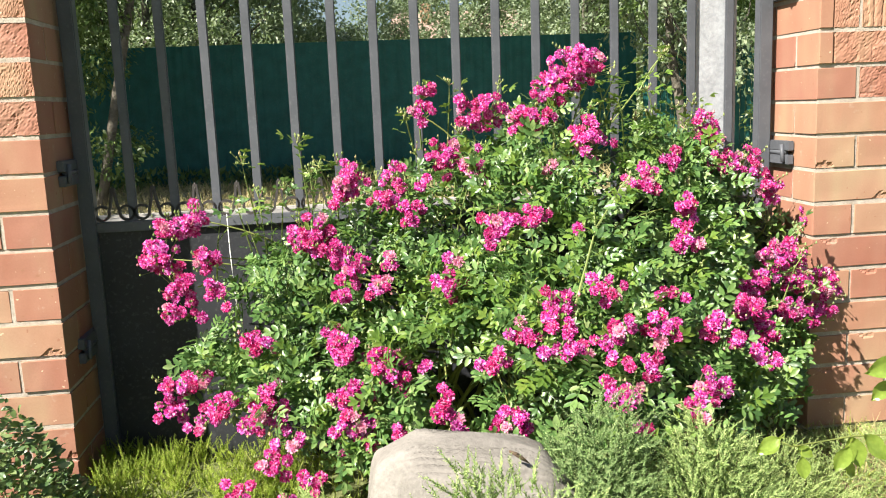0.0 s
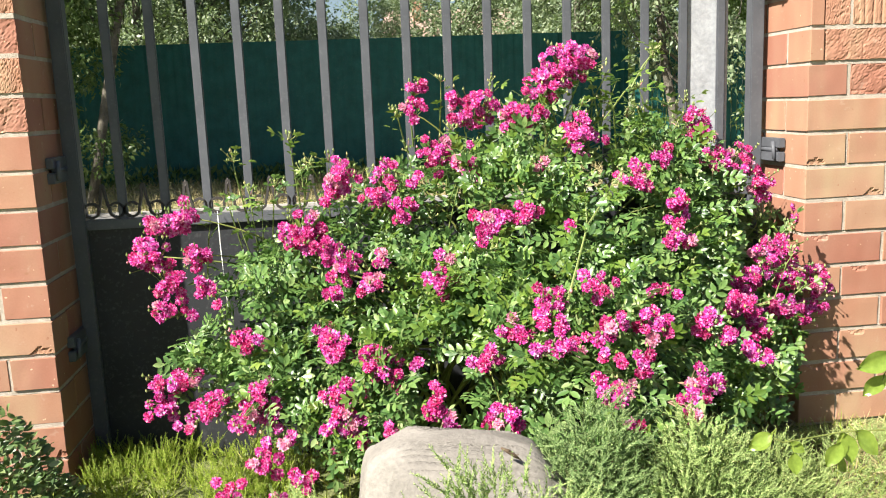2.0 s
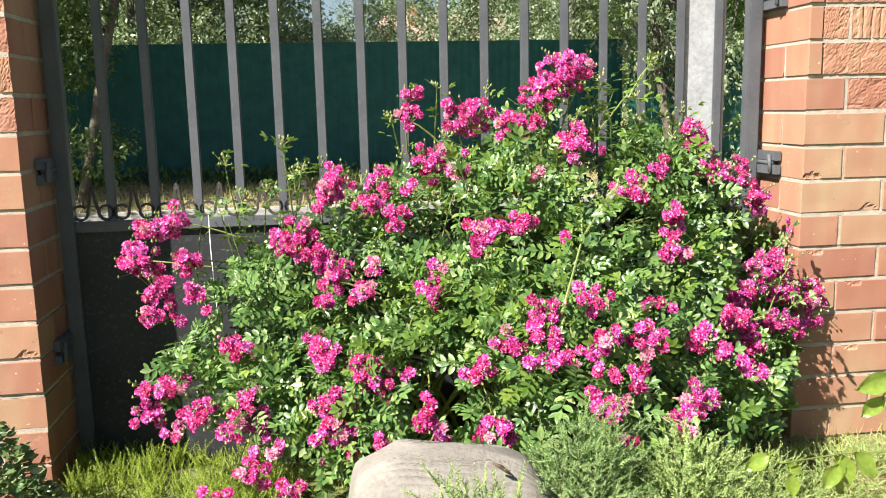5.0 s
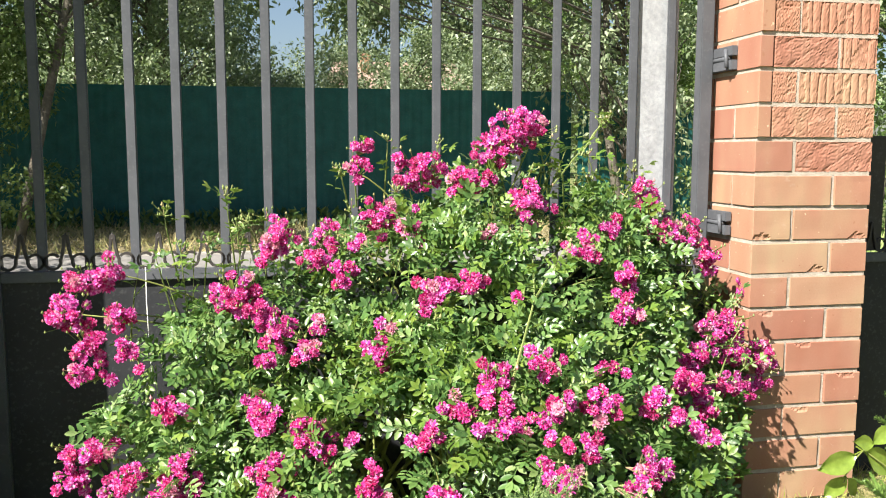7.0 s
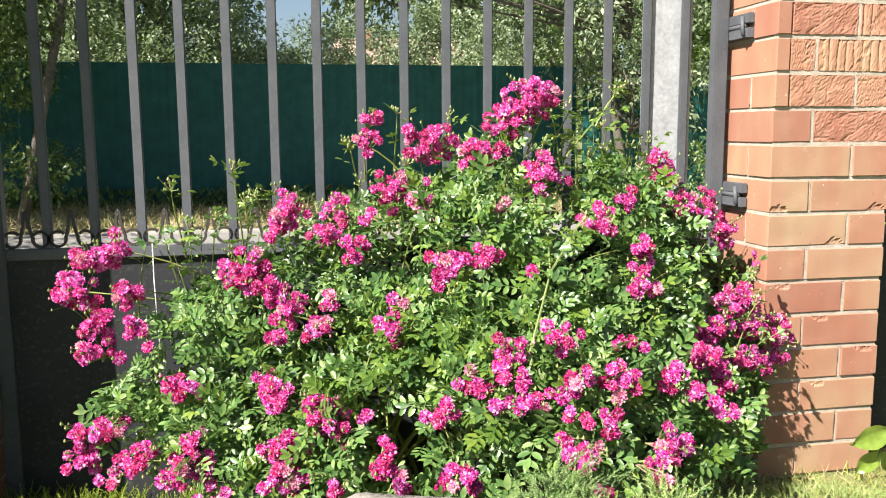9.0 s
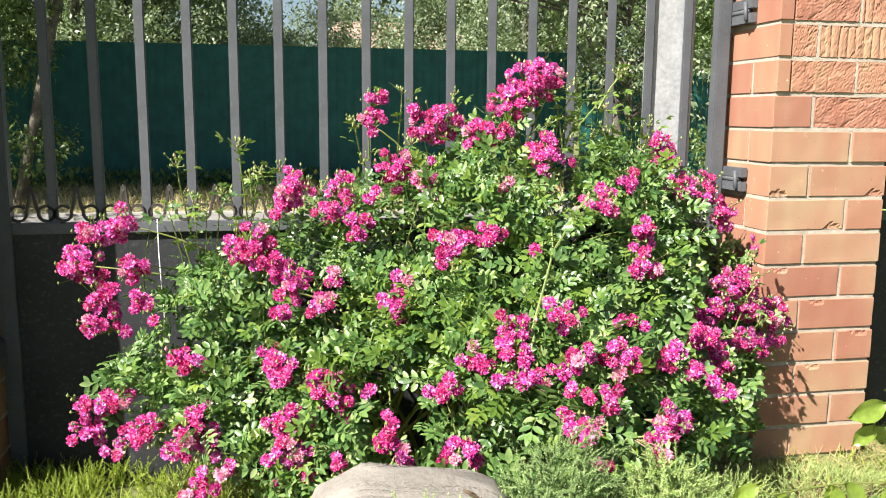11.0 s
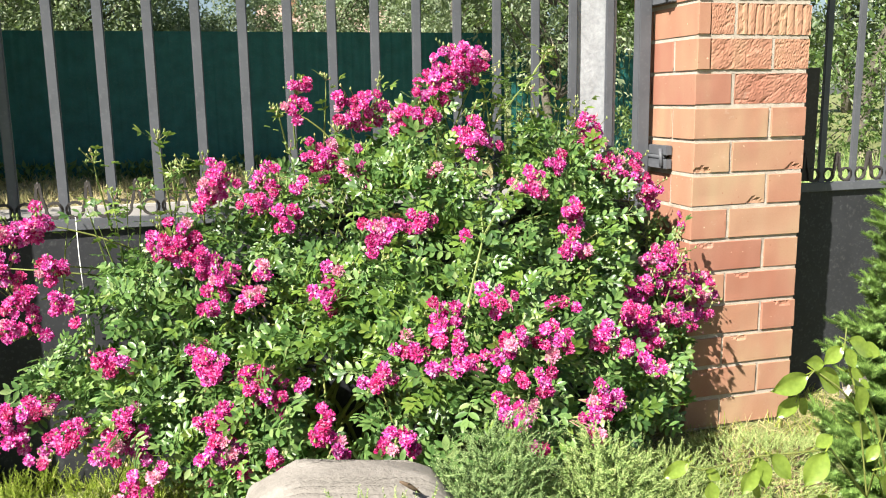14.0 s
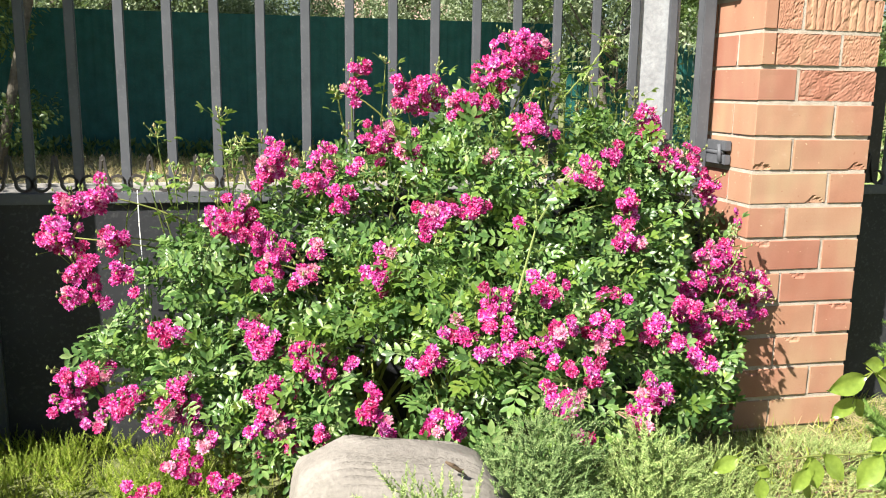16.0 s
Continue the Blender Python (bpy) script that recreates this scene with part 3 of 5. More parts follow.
def tree(name, base, lean, height, clumps, leaf, size, mat, trunk_r, seed, label):
    """clumps: (x, y, z, radius, leaves) from the base."""
    ob = thing(name, pose(*base), label, "tree", "trees behind the fence")
    top = Vector((lean[0], lean[1], height))
    parts = [limb((0, 0, -0.1), top, trunk_r, trunk_r * 0.35, seed, 0.06, 9, 9)]
    for i, (x, y, z, r, n) in enumerate(clumps):
        if z < 3 and height > 5.9:
            continue
        t = min(0.95, max(0.25, (z - 0.9) / height))
        parts.append(limb(Vector((0, 0, -0.1)).lerp(top, t * 0.9), (x, y, z), trunk_r * 0.26, 0.006, seed + i, 0.15, 6, 5))
    link("trunk", mesh_of("trunk", *join_data(parts), BARK, True), ob)
    g = np.random.default_rng(seed)
    ps, ds = [], []
    for x, y, z, r, n in clumps:
        twigs = max(6, n // 14)
        c = g.normal(size=(twigs, 3))
        c = unit(c) * (g.random((twigs, 1)) ** 0.45) * r * np.array([1, 1, 0.8]) + (x, y, z)
        pick = g.integers(0, twigs, n)
        p = c[pick] + g.normal(size=(n, 3)) * r * 0.11
        d = unit(p - (x, y, z)) * 0.6 + g.normal(size=(n, 3)) * 0.6 + (0, 0, -0.35)
        ps.append(p)
        ds.append(d)
    p, d = np.concatenate(ps), np.concatenate(ds)
    sz = size * g.uniform(0.6, 1.25, len(p))
    me = scatter("crown", *leaf, p, basis(d, g.uniform(-1.2, 1.2, len(p))), sz, mat)
    tagged(link("crown", me, ob), kind="stuff")
    return ob


SIMPLE = (SIMPLE_V, SIMPLE_F)


def shade_clumps(seed, base, x0, x1, z0, z1, n, r, leaves):
    """Unseen clumps added high over the lane to shade the fence and not the verge before it."""
    g = random.Random(seed)
    out = []
    for _ in range(n):
        z = g.uniform(z0, z1)
        out.append((g.uniform(x0, x1) - base[0], 10.05 - 0.593 * z + g.uniform(0.0, 1.35) - base[1], z, r * g.uniform(0.75, 1.25), leaves))
    return out


def row_of_clumps(seed, x0, x1, z0, z1, y0, y1, n, r, leaves):
    g = random.Random(seed)
    return [(g.uniform(x0, x1), g.uniform(y0, y1), g.uniform(z0, z1), r * g.uniform(0.75, 1.25), leaves) for _ in range(n)]


# The high clumps are added above the view to shade the fence.
tree("old_tree", (-4.22, 7.6, 0), (1.5, 0.2), 6.0, shade_clumps(1, (-4.22, 7.6), -7.0, -3.4, 3.0, 6.3, 26, 0.8, 420) + row_of_clumps(2, -3.0, 0.25, 0.6, 2.9, -0.4, 1.2, 46, 0.48, 460),
     SIMPLE, 0.07, TREE_LEAF, 0.06, 11, "leaning grey-barked tree with dense green leaves")
tree("shade_tree", (-6.67, 6.2, 0), (0.3, 0.3), 6.5, row_of_clumps(3, -2.0, 2.4, 0.8, 7.0, -1.5, 1.5, 34, 0.9, 450),
     SIMPLE, 0.10, TREE_LEAF, 0.12, 12, "dark leafy tree at the end of the fence")
# Stands wholly out of view, added only to throw shade on the fence.
tree("unseen_shade_tree", (-5.44, 8.4, 0), (2.2, -0.3), 7.0, shade_clumps(4, (-5.44, 8.4), -8.6, -0.6, 3.6, 6.8, 54, 0.86, 520),
     SIMPLE, 0.19, TREE_LEAF, 0.14, 13, "unseen tall tree added to shade the fence with its high crown over the lane")
for i, (x, y, h, z0) in enumerate([(-4.87, 13.5, 5.5, 1.2), (-3.9, 14.5, 5.0, 1.5), (-3.87, 16.5, 5.5, 1.5), (1.29, 19.0, 3.0, 1.4), (3.54, 15.0, 4.8, 1.4), (4.75, 17.0, 5.5, 1.4), (5.73, 13.0, 5.5, 1.0), (8.83, 14.0, 6.5, 0.8), (-1.4, 16.5, 1.9, 1.2), (-2.6, 18.0, 2.2, 1.2)]):
    tree("garden_tree", (x, y, 0), (0.2, 0), h, row_of_clumps(20 + i, -1.7, 1.7, z0, h + 0.9, -1.2, 1.2, 30, 0.75, 760),
         SIMPLE, 0.09, SILVER_LEAF if i not in (6, 7) else TREE_LEAF, 0.10, 30 + i, "leafy garden tree behind the green fence, silvery in sunlight")
# The second set of clumps is unseen and added to shade the fence's right end.
tree("side_tree", (3.14, 8.3, 0), (-0.1, 0), 4.8, row_of_clumps(5, -0.9, 1.2, 1.5, 5.2, -0.5, 0.9, 24, 0.6, 320) + shade_clumps(9, (3.14, 8.3), -1.6, 3.6, 3.4, 5.4, 44, 0.6, 470),
     SIMPLE, 0.085, SILVER_LEAF, 0.07, 14, "leafy tree whose branches hang over the fence")
tree("roadside_tree", (6.56, 7.0, 0), (0.2, 0.1), 6.0, row_of_clumps(6, -1.8, 2.0, 1.0, 6.2, -1.2, 1.4, 20, 0.85, 300),
     SIMPLE, 0.10, TREE_LEAF, 0.1, 15, "green roadside tree seen past the pillar")
for i, x in enumerate((-23, -14, -6.7, 5.7, 13.3, 21, 30)):
    tree("far_tree", (x, 34 + 3 * (i % 2), 0), (0.5, 0), 11.0, row_of_clumps(50 + i, -4.5, 4.5, 2.0, 12.0, -2, 2, 34, 2.0, 460),
         SIMPLE, 0.34, SILVER_LEAF, 0.25, 60 + i, "distant broad tree beyond the houses")


def cottage():
    ob = thing("cottage", pose(2.76, 26, -0.15), "low cottage with a weathered red-brown roof", "house")
    part("wall", box(-2.2, 2.2, 0, 5, -0.1, 3.1), PLASTER, ob)
    vs = [(-2.6, -0.5, 3.0), (2.6, -0.5, 3.0), (2.6, 5.5, 3.0), (-2.6, 5.5, 3.0), (-2.2, 2.5, 4.5), (2.2, 2.5, 4.5)]
    fs = [(0, 1, 5, 4), (1, 2, 5), (2, 3, 4, 5), (3, 0, 4), (0, 3, 2, 1)]
    roof = link("roof", mesh_of("roof", vs, fs, ROOF), ob)
    link("chimney", bm_mesh("chimney", box(-1.3, -0.95, 1.6, 1.95, 3.6, 4.7, 0.01), BRICK), roof)


cottage()


def verge_grass():
    g = np.random.default_rng(90)
    n = 14000
    x, y = g.uniform(-7.5, 6.5, n), g.uniform(6.6, 9.95, n)
    z = np.array([ground_height(a, b) for a, b in zip(x, y)]) + 0.02
    d = np.stack([g.normal(0, 0.7, n), g.normal(0, 0.7, n), g.uniform(0.15, 1, n)], 1)
    me = scatter("verge_grass", BLADE_V, BLADE_F, np.stack([x, y, z], 1), basis(d, g.uniform(-1, 1, n)), np.stack([g.uniform(0.08, 0.22, n)] * 3, 1) * np.array([1.3, 1, 1]), STRAW)
    tagged(link("verge_grass", me), "dry straw-coloured mown grass on the verge", "grass", kind="stuff")
    n = 2600
    x, y = g.uniform(-7.6, 5.0, n), g.uniform(9.3, 9.95, n)
    z = np.array([ground_height(a, b) for a, b in zip(x, y)])
    d = np.stack([g.normal(0, 0.5, n), g.normal(0, 0.5, n), g.uniform(0.5, 1, n)], 1)
    me = scatter("fence_weeds", SIMPLE_V, SIMPLE_F, np.stack([x, y, z + g.uniform(0, 0.25, n)], 1), basis(d, g.uniform(-1, 1, n)), g.uniform(0.06, 0.14, n), TREE_LEAF)
    tagged(link("fence_weeds", me), "low green weeds along the foot of the fence", "weeds", kind="stuff")
    n = 8000
    x, y = g.uniform(1.2, 6.5, n), g.uniform(1.6, 6.0, n)
    keep = x > 0.9 + 0.32 * (y + 2.2)
    x, y = x[keep], y[keep]
    n = len(x)
    d = np.stack([g.normal(0, 0.35, n), g.normal(0, 0.35, n), g.uniform(0.6, 1, n)], 1)
    me = scatter("tall_weeds", BLADE_V, BLADE_F, np.stack([x, y, x * 0], 1), basis(d, g.uniform(-2, 2, n)), np.stack([g.uniform(0.22, 0.55, n)] * 3, 1) * np.array([0.5, 1, 1]), JUNIPER_MID)
    tagged(link("tall_weeds", me), "tall sunlit weeds and grass beyond the far gate", "weeds", kind="stuff")


verge_grass()

for i, (x, y, h) in enumerate([(3.4, 4.9, 1.3), (4.5, 5.2, 1.6), (5.7, 5.0, 1.4), (4.0, 6.4, 1.9), (6.6, 5.8, 2.0)]):
    tree("roadside_shrub", (x, y, 0), (0.1, 0), h * 0.7, row_of_clumps(80 + i, -0.7, 0.7, 0.15, h, -0.5, 0.5, 12, 0.38, 240),
         SIMPLE, 0.06, TREE_LEAF, 0.03, 90 + i, "sunlit green roadside shrub beyond the far gate")

# ---- the rose bush ----
SPREAD_X = (-1.95, -1.62, -1.36, -1.12, -0.87, -0.68, -0.5, -0.22, 0.0)
SPREAD_W = (0.16, 0.4, 0.52, 0.74, 1.0, 0.95, 0.78, 0.46, 0.16)
BACK_X = (-1.5, -1.1, -0.8, -0.5, -0.25)
BACK_Y = (0.1, 0.1, -0.01, 0.05, 0.17)
TOP_X = (-1.886, -1.734, -1.550, -1.368, -1.205, -1.059, -0.912, -0.736, -0.560, -0.389, -0.183, 0.017, 0.104)
TOP_Z = (0.227, 0.489, 0.645, 0.729, 0.820, 0.865, 0.933, 1.059, 1.002, 0.902, 0.759, 0.611, 0.431)
LOW_X = (-1.897, -1.688, -1.541, -1.365, -0.940, -0.817, -0.498, 0.072)
LOW_Z = (0.329, 0.289, 0.231, 0.143, 0.251, 0.308, 0.255, 0.112)


def front(x, z):
    """How far the bush reaches towards the garden at x and height z."""
    return np.interp(x, BACK_X, BACK_Y) - 1.1 * np.maximum(0, 1.05 - z) * np.interp(x, SPREAD_X, SPREAD_W)


rose = thing("rose_bush", pose(-0.9, 0.08, 0), "large rambling rose bush in full magenta bloom against the gate", "rose bush")
ROSE_AT = Matrix.Translation((-0.9, 0.08, 0)).inverted()


def bloom_mesh(seed, faded=False):
    """A small double rose: a ruffled dome of many narrow petals, face along +z, radius one unit."""
    g = random.Random(seed)
    vs, fs = [], []
    rings = [(-0.25, 11, 0.92), (0.12, 13, 1.0), (0.48, 12, 0.98), (0.82, 9, 0.92), (1.12, 6, 0.86), (1.4, 3, 0.8)]
    for up, n, reach in rings:
        for k in range(n):
            a = 2 * math.pi * (k + g.uniform(-0.35, 0.35)) / n + up * 4
            e = up + g.uniform(-0.16, 0.16)
            ln, wd = reach * g.uniform(0.82, 1.12), 0.17 * g.uniform(0.75, 1.25)
            curl = g.uniform(-0.25, 0.12)
            d = Vector((math.cos(a) * math.cos(e), math.sin(a) * math.cos(e), math.sin(e)))
            t = Vector((-math.sin(a), math.cos(a), 0))
            u = d.cross(t)
            o = len(vs)
            for f, w, c in ((0.3, 0.45, 0.0), (0.72, 1.0, 0.06), (1.0, 0.6, curl)):
                for side in (-1, 0, 1):
                    vs.append(d * ln * f + t * side * wd * w - u * (c + 0.07 * abs(side) * f) + Vector((0, 0, g.uniform(-0.02, 0.02))))
            fs += [(o + j * 3 + i, o + j * 3 + i + 1, o + j * 3 + i + 4, o + j * 3 + i + 3) for j in range(2) for i in range(2)]
    vs = [Vector((v.x, v.y, v.z * 0.72)) for v in vs]
    return mesh_of("bloom", vs, fs, FADED if faded else PETAL)


BLOOMS = [bloom_mesh(s) for s in range(6)]
PALE_BLOOMS = [bloom_mesh(s + 40, True) for s in range(2)]


def ball(c, r):
    q = [(0, 0, 1.7), (0.85, 0, 0), (0, 0.85, 0), (-0.85, 0, 0), (0, -0.85, 0), (0, 0, -1.1)]
    f = [(0, 1, 2), (0, 2, 3), (0, 3, 4), (0, 4, 1), (5, 2, 1), (5, 3, 2), (5, 4, 3), (5, 1, 4)]
    return [Vector(c) + Vector(p) * r for p in q], f


CG = random.Random(17)


def flower_cluster(x, z, w, h, pale=0.06, y=None):
    y = float(front(x, z)) - 0.045 if y is None else y
    n = max(1, round(w * h / 0.00049))
    root = Vector((x + CG.uniform(-0.01, 0.01), y + 0.09, z - 0.02 - 0.2 * h))
    spots = []
    for _ in range(n * 14):
        if len(spots) == n:
            break
        a, r = CG.uniform(0, 6.283), CG.random() ** 0.68
        p = Vector((x + r * math.cos(a) * w * 0.52, y + CG.uniform(-0.02, 0.025) + 0.03 * r * r, z + r * math.sin(a) * h * 0.52))
        if all((p - q).length > 0.0145 for q in spots):
            spots.append(p)
    for _ in range(CG.choice((0, 0, 1, 2))):
        a = CG.uniform(2.6, 6.8)
        spots.append(Vector((x + math.cos(a) * (0.5 * w + 0.015), y + 0.01, z + math.sin(a) * (0.5 * h + 0.015))))
    stems = []
    for p in spots:
        stems.append(tube_data([root, root.lerp(p, 0.6) + Vector((0, 0.012, -0.004)), p + Vector((0, 0.008, 0))], [0.0018, 0.0013, 0.001], 4))
    for _ in range(max(3, n)):
        p = Vector((x + CG.uniform(-0.6, 0.6) * w, y + CG.uniform(-0.02, 0.02), z + CG.uniform(-0.5, 0.65) * h))
        stems.append(tube_data([root, p], [0.0015, 0.0008], 3))
        stems.append(ball(p, CG.uniform(0.003, 0.005)))
    me = mesh_of("flower_stalk", *join_data(stems), BUD)
    me.transform(ROSE_AT)
    cl = link("flower_stalk", me, rose)
    for p in spots:
        out = Vector(((p.x - x) * 9 + CG.uniform(-0.4, 0.4), -1.0 + CG.uniform(-0.3, 0.5), (p.z - z) * 9 + 0.35 + CG.uniform(-0.4, 0.4)))
        r = CG.uniform(0.0125, 0.0185)
        kind = PALE_BLOOMS if CG.random() < pale else BLOOMS
        m = ROSE_AT @ Matrix.Translation(p) @ out.to_track_quat("Z", "Y").to_matrix().to_4x4() @ Matrix.Rotation(CG.uniform(0, 6), 4, "Z") @ Matrix.Scale(r, 4)
        link("bloom", CG.choice(kind), cl, at=m)


# x, height, width and tallness of the clusters, branch by branch
TOP = [(-0.707, 1.122, 0.149, 0.096), (-0.786, 1.064, 0.097, 0.108), (-0.862, 0.982, 0.12, 0.065), (-0.980, 1.009, 0.122, 0.1), (-1.140, 1.017, 0.045, 0.045), (-1.138, 1.072, 0.078, 0.033), (-1.104, 0.895, 0.091, 0.091), (-1.007, 0.913, 0.022, 0.022), (-1.032, 0.860, 0.056, 0.056), (-0.855, 0.859, 0.043, 0.032), (-0.722, 0.924, 0.087, 0.12), (-0.601, 0.814, 0.099, 0.066), (-0.489, 0.864, 0.056, 0.079), (-0.325, 0.926, 0.094, 0.106), (-0.298, 0.838, 0.108, 0.072), (-0.188, 0.817, 0.072, 0.096), (-0.130, 0.754, 0.085, 0.06), (0.029, 0.640, 0.085, 0.085), (-0.511, 0.744, 0.068, 0.057), (-0.522, 0.670, 0.079, 0.068)]
MIDDLE = [(-1.366, 0.829, 0.079, 0.114), (-1.256, 0.803, 0.080, 0.091), (-1.164, 0.825, 0.034, 0.034), (-1.203, 0.745, 0.069, 0.069), (-1.229, 0.871, 0.034, 0.034), (-0.989, 0.731, 0.090, 0.090), (-0.904, 0.749, 0.055, 0.055), (-0.822, 0.721, 0.021, 0.032), (-1.465, 0.702, 0.114, 0.102), (-1.413, 0.658, 0.092, 0.058), (-1.359, 0.627, 0.070, 0.070), (-1.398, 0.562, 0.047, 0.047), (-1.267, 0.636, 0.047, 0.047), (-1.293, 0.588, 0.071, 0.047), (-1.109, 0.644, 0.046, 0.070), (-1.123, 0.593, 0.082, 0.058)]
HANGING = [(-1.791, 0.753, 0.065, 0.065), (-1.846, 0.729, 0.065, 0.065), (-1.884, 0.647, 0.087, 0.076), (-1.839, 0.579, 0.055, 0.077), (-1.748, 0.652, 0.055, 0.066), (-1.733, 0.587, 0.033, 0.033), (-1.714, 0.557, 0.034, 0.034), (-1.824, 0.512, 0.078, 0.056), (-1.627, 0.447, 0.080, 0.069), (-1.822, 0.325, 0.125, 0.068), (-1.860, 0.269, 0.080, 0.046), (-1.718, 0.281, 0.092, 0.058), (-1.778, 0.231, 0.035, 0.035), (-1.594, 0.331, 0.070, 0.058), (-1.610, 0.274, 0.117, 0.094), (-1.537, 0.226, 0.048, 0.048), (-1.586, 0.178, 0.072, 0.060), (-1.716, 0.080, 0.024, 0.047), (-1.659, 0.100, 0.059, 0.036), (-1.499, 0.148, 0.061, 0.037), (-1.548, 0.102, 0.036, 0.036)]
LOW = [(-1.427, 0.472, 0.047, 0.047), (-1.385, 0.432, 0.084, 0.084), (-1.293, 0.419, 0.084, 0.072), (-1.272, 0.385, 0.084, 0.06), (-1.213, 0.414, 0.036, 0.024), (-1.392, 0.335, 0.097, 0.061), (-1.385, 0.266, 0.111, 0.098), (-1.340, 0.234, 0.037, 0.037), (-1.279, 0.266, 0.037, 0.037), (-1.172, 0.335, 0.06, 0.072), (-1.151, 0.303, 0.048, 0.036), (-1.044, 0.328, 0.059, 0.071), (-1.022, 0.354, 0.035, 0.035), (-0.918, 0.583, 0.077, 0.077), (-0.913, 0.542, 0.065, 0.054), (-0.908, 0.503, 0.054, 0.054), (-0.959, 0.492, 0.033, 0.033), (-0.985, 0.518, 0.079, 0.057), (-1.057, 0.455, 0.07, 0.058), (-0.818, 0.606, 0.064, 0.064), (-0.807, 0.545, 0.084, 0.053)]
PILLAR_SIDE = [(-0.874, 0.518, 0.042, 0.021), (-0.712, 0.538, 0.052, 0.052), (-0.647, 0.584, 0.032, 0.032), (-0.697, 0.523, 0.023, 0.024), (-0.144, 0.562, 0.135, 0.098), (-0.304, 0.532, 0.074, 0.074), (-0.105, 0.498, 0.099, 0.074), (0.036, 0.455, 0.074, 0.11), (-0.367, 0.488, 0.123, 0.062), (-0.173, 0.433, 0.099, 0.074), (0.003, 0.361, 0.074, 0.074), (-0.541, 0.511, 0.045, 0.045), (-0.495, 0.472, 0.062, 0.055), (-0.313, 0.419, 0.062, 0.07), (-0.328, 0.362, 0.05, 0.05), (-0.411, 0.405, 0.036, 0.038)]
FOOT = [(-0.816, 0.495, 0.037, 0.040), (-0.759, 0.490, 0.035, 0.035), (-0.853, 0.464, 0.038, 0.027), (-0.842, 0.436, 0.06, 0.045), (-0.815, 0.456, 0.03, 0.022), (-0.625, 0.429, 0.036, 0.037), (-0.587, 0.408, 0.047, 0.043), (-0.709, 0.413, 0.026, 0.024), (-0.703, 0.389, 0.044, 0.036), (-0.672, 0.434, 0.029, 0.027), (-0.834, 0.397, 0.020, 0.018)]
BRANCHES = (TOP, MIDDLE, HANGING, LOW, PILLAR_SIDE, FOOT)
for branch in BRANCHES:
    for k, (x, z, w, h) in enumerate(branch):
        big = 1.12 if branch is HANGING and k < 8 else 1.0
        ahead = 0.13 if branch is FOOT else 0.10 if branch is LOW and k >= 13 or branch is PILLAR_SIDE else 0.055
        flower_cluster(x, z, w * big, h * big, 0.10, float(front(x, z)) - ahead)


def rose_canes():
    g = random.Random(5)
    ends = [c for b in BRANCHES for c in b[::2]]
    for i, (x, z, w, h) in enumerate(ends):
        y = min(0.2, float(front(x, z)) + 0.09)
        bx = -0.9 + 0.35 * g.uniform(-1, 1)
        a, e = Vector((bx, 0.06 + g.uniform(-0.06, 0.08), 0)), Vector((x, y, z - 0.02))
        hgt = max(z, 0.45) + 0.08
        m1 = a.lerp(e, 0.3) + Vector((0, 0.04, 0))
        m1.z = hgt * 0.7
        m2 = a.lerp(e, 0.75)
        m2.z = max(hgt * 0.98, z + 0.02) if z < 0.6 else z - 0.06
        pts = []
        for k in range(11):
            t = k / 10
            s = 1 - t
            pts.append(s ** 3 * a + 3 * s * s * t * m1 + 3 * s * t * t * m2 + t ** 3 * e)
        v, f = tube_data(pts, [0.006 - 0.0042 * k / 10 for k in range(11)], 6)
        me = mesh_of("cane", v, f, CANE, True)
        me.transform(ROSE_AT)
        link("cane", me, rose)


rose_canes()
TO_LIGHT = (-0.25, -0.6, 0.75)
COMPOUND, COMPOUND5 = compound_leaf(3), compound_leaf(2)


def rose_leaf_places(n, seed, depth):
    g = np.random.default_rng(seed)
    x = g.uniform(-1.80, -0.04, n * 2)
    hi, lo = np.interp(x, TOP_X, TOP_Z), np.interp(x, LOW_X, LOW_Z)
    z = lo + (hi - lo) * g.random(n * 2) ** 0.92
    lump = np.array([noise.noise((a * 5.5, 1.7, b * 5.5)) for a, b in zip(x, z)])
    keep = g.random(n * 2) < (0.50 + 1.55 * lump) * np.interp(x, (-1.78, -1.35, -0.6, -0.4), (0.33, 1.0, 0.9, 0.95))
    x, z, lump = x[keep][:n], z[keep][:n], lump[keep][:n]
    m = len(x)
    y = front(x, z) + 0.04 - 0.10 * lump + depth * g.random(m) ** 1.6
    y = np.minimum(y, 0.19)
    p = np.stack([x, y, z + 0.03 * lump], 1)
    d = np.stack([g.normal(0, 0.8, m), -0.45 + g.normal(0, 0.5, m), 0.15 + g.normal(0, 0.55, m)], 1)
    return p, d, g


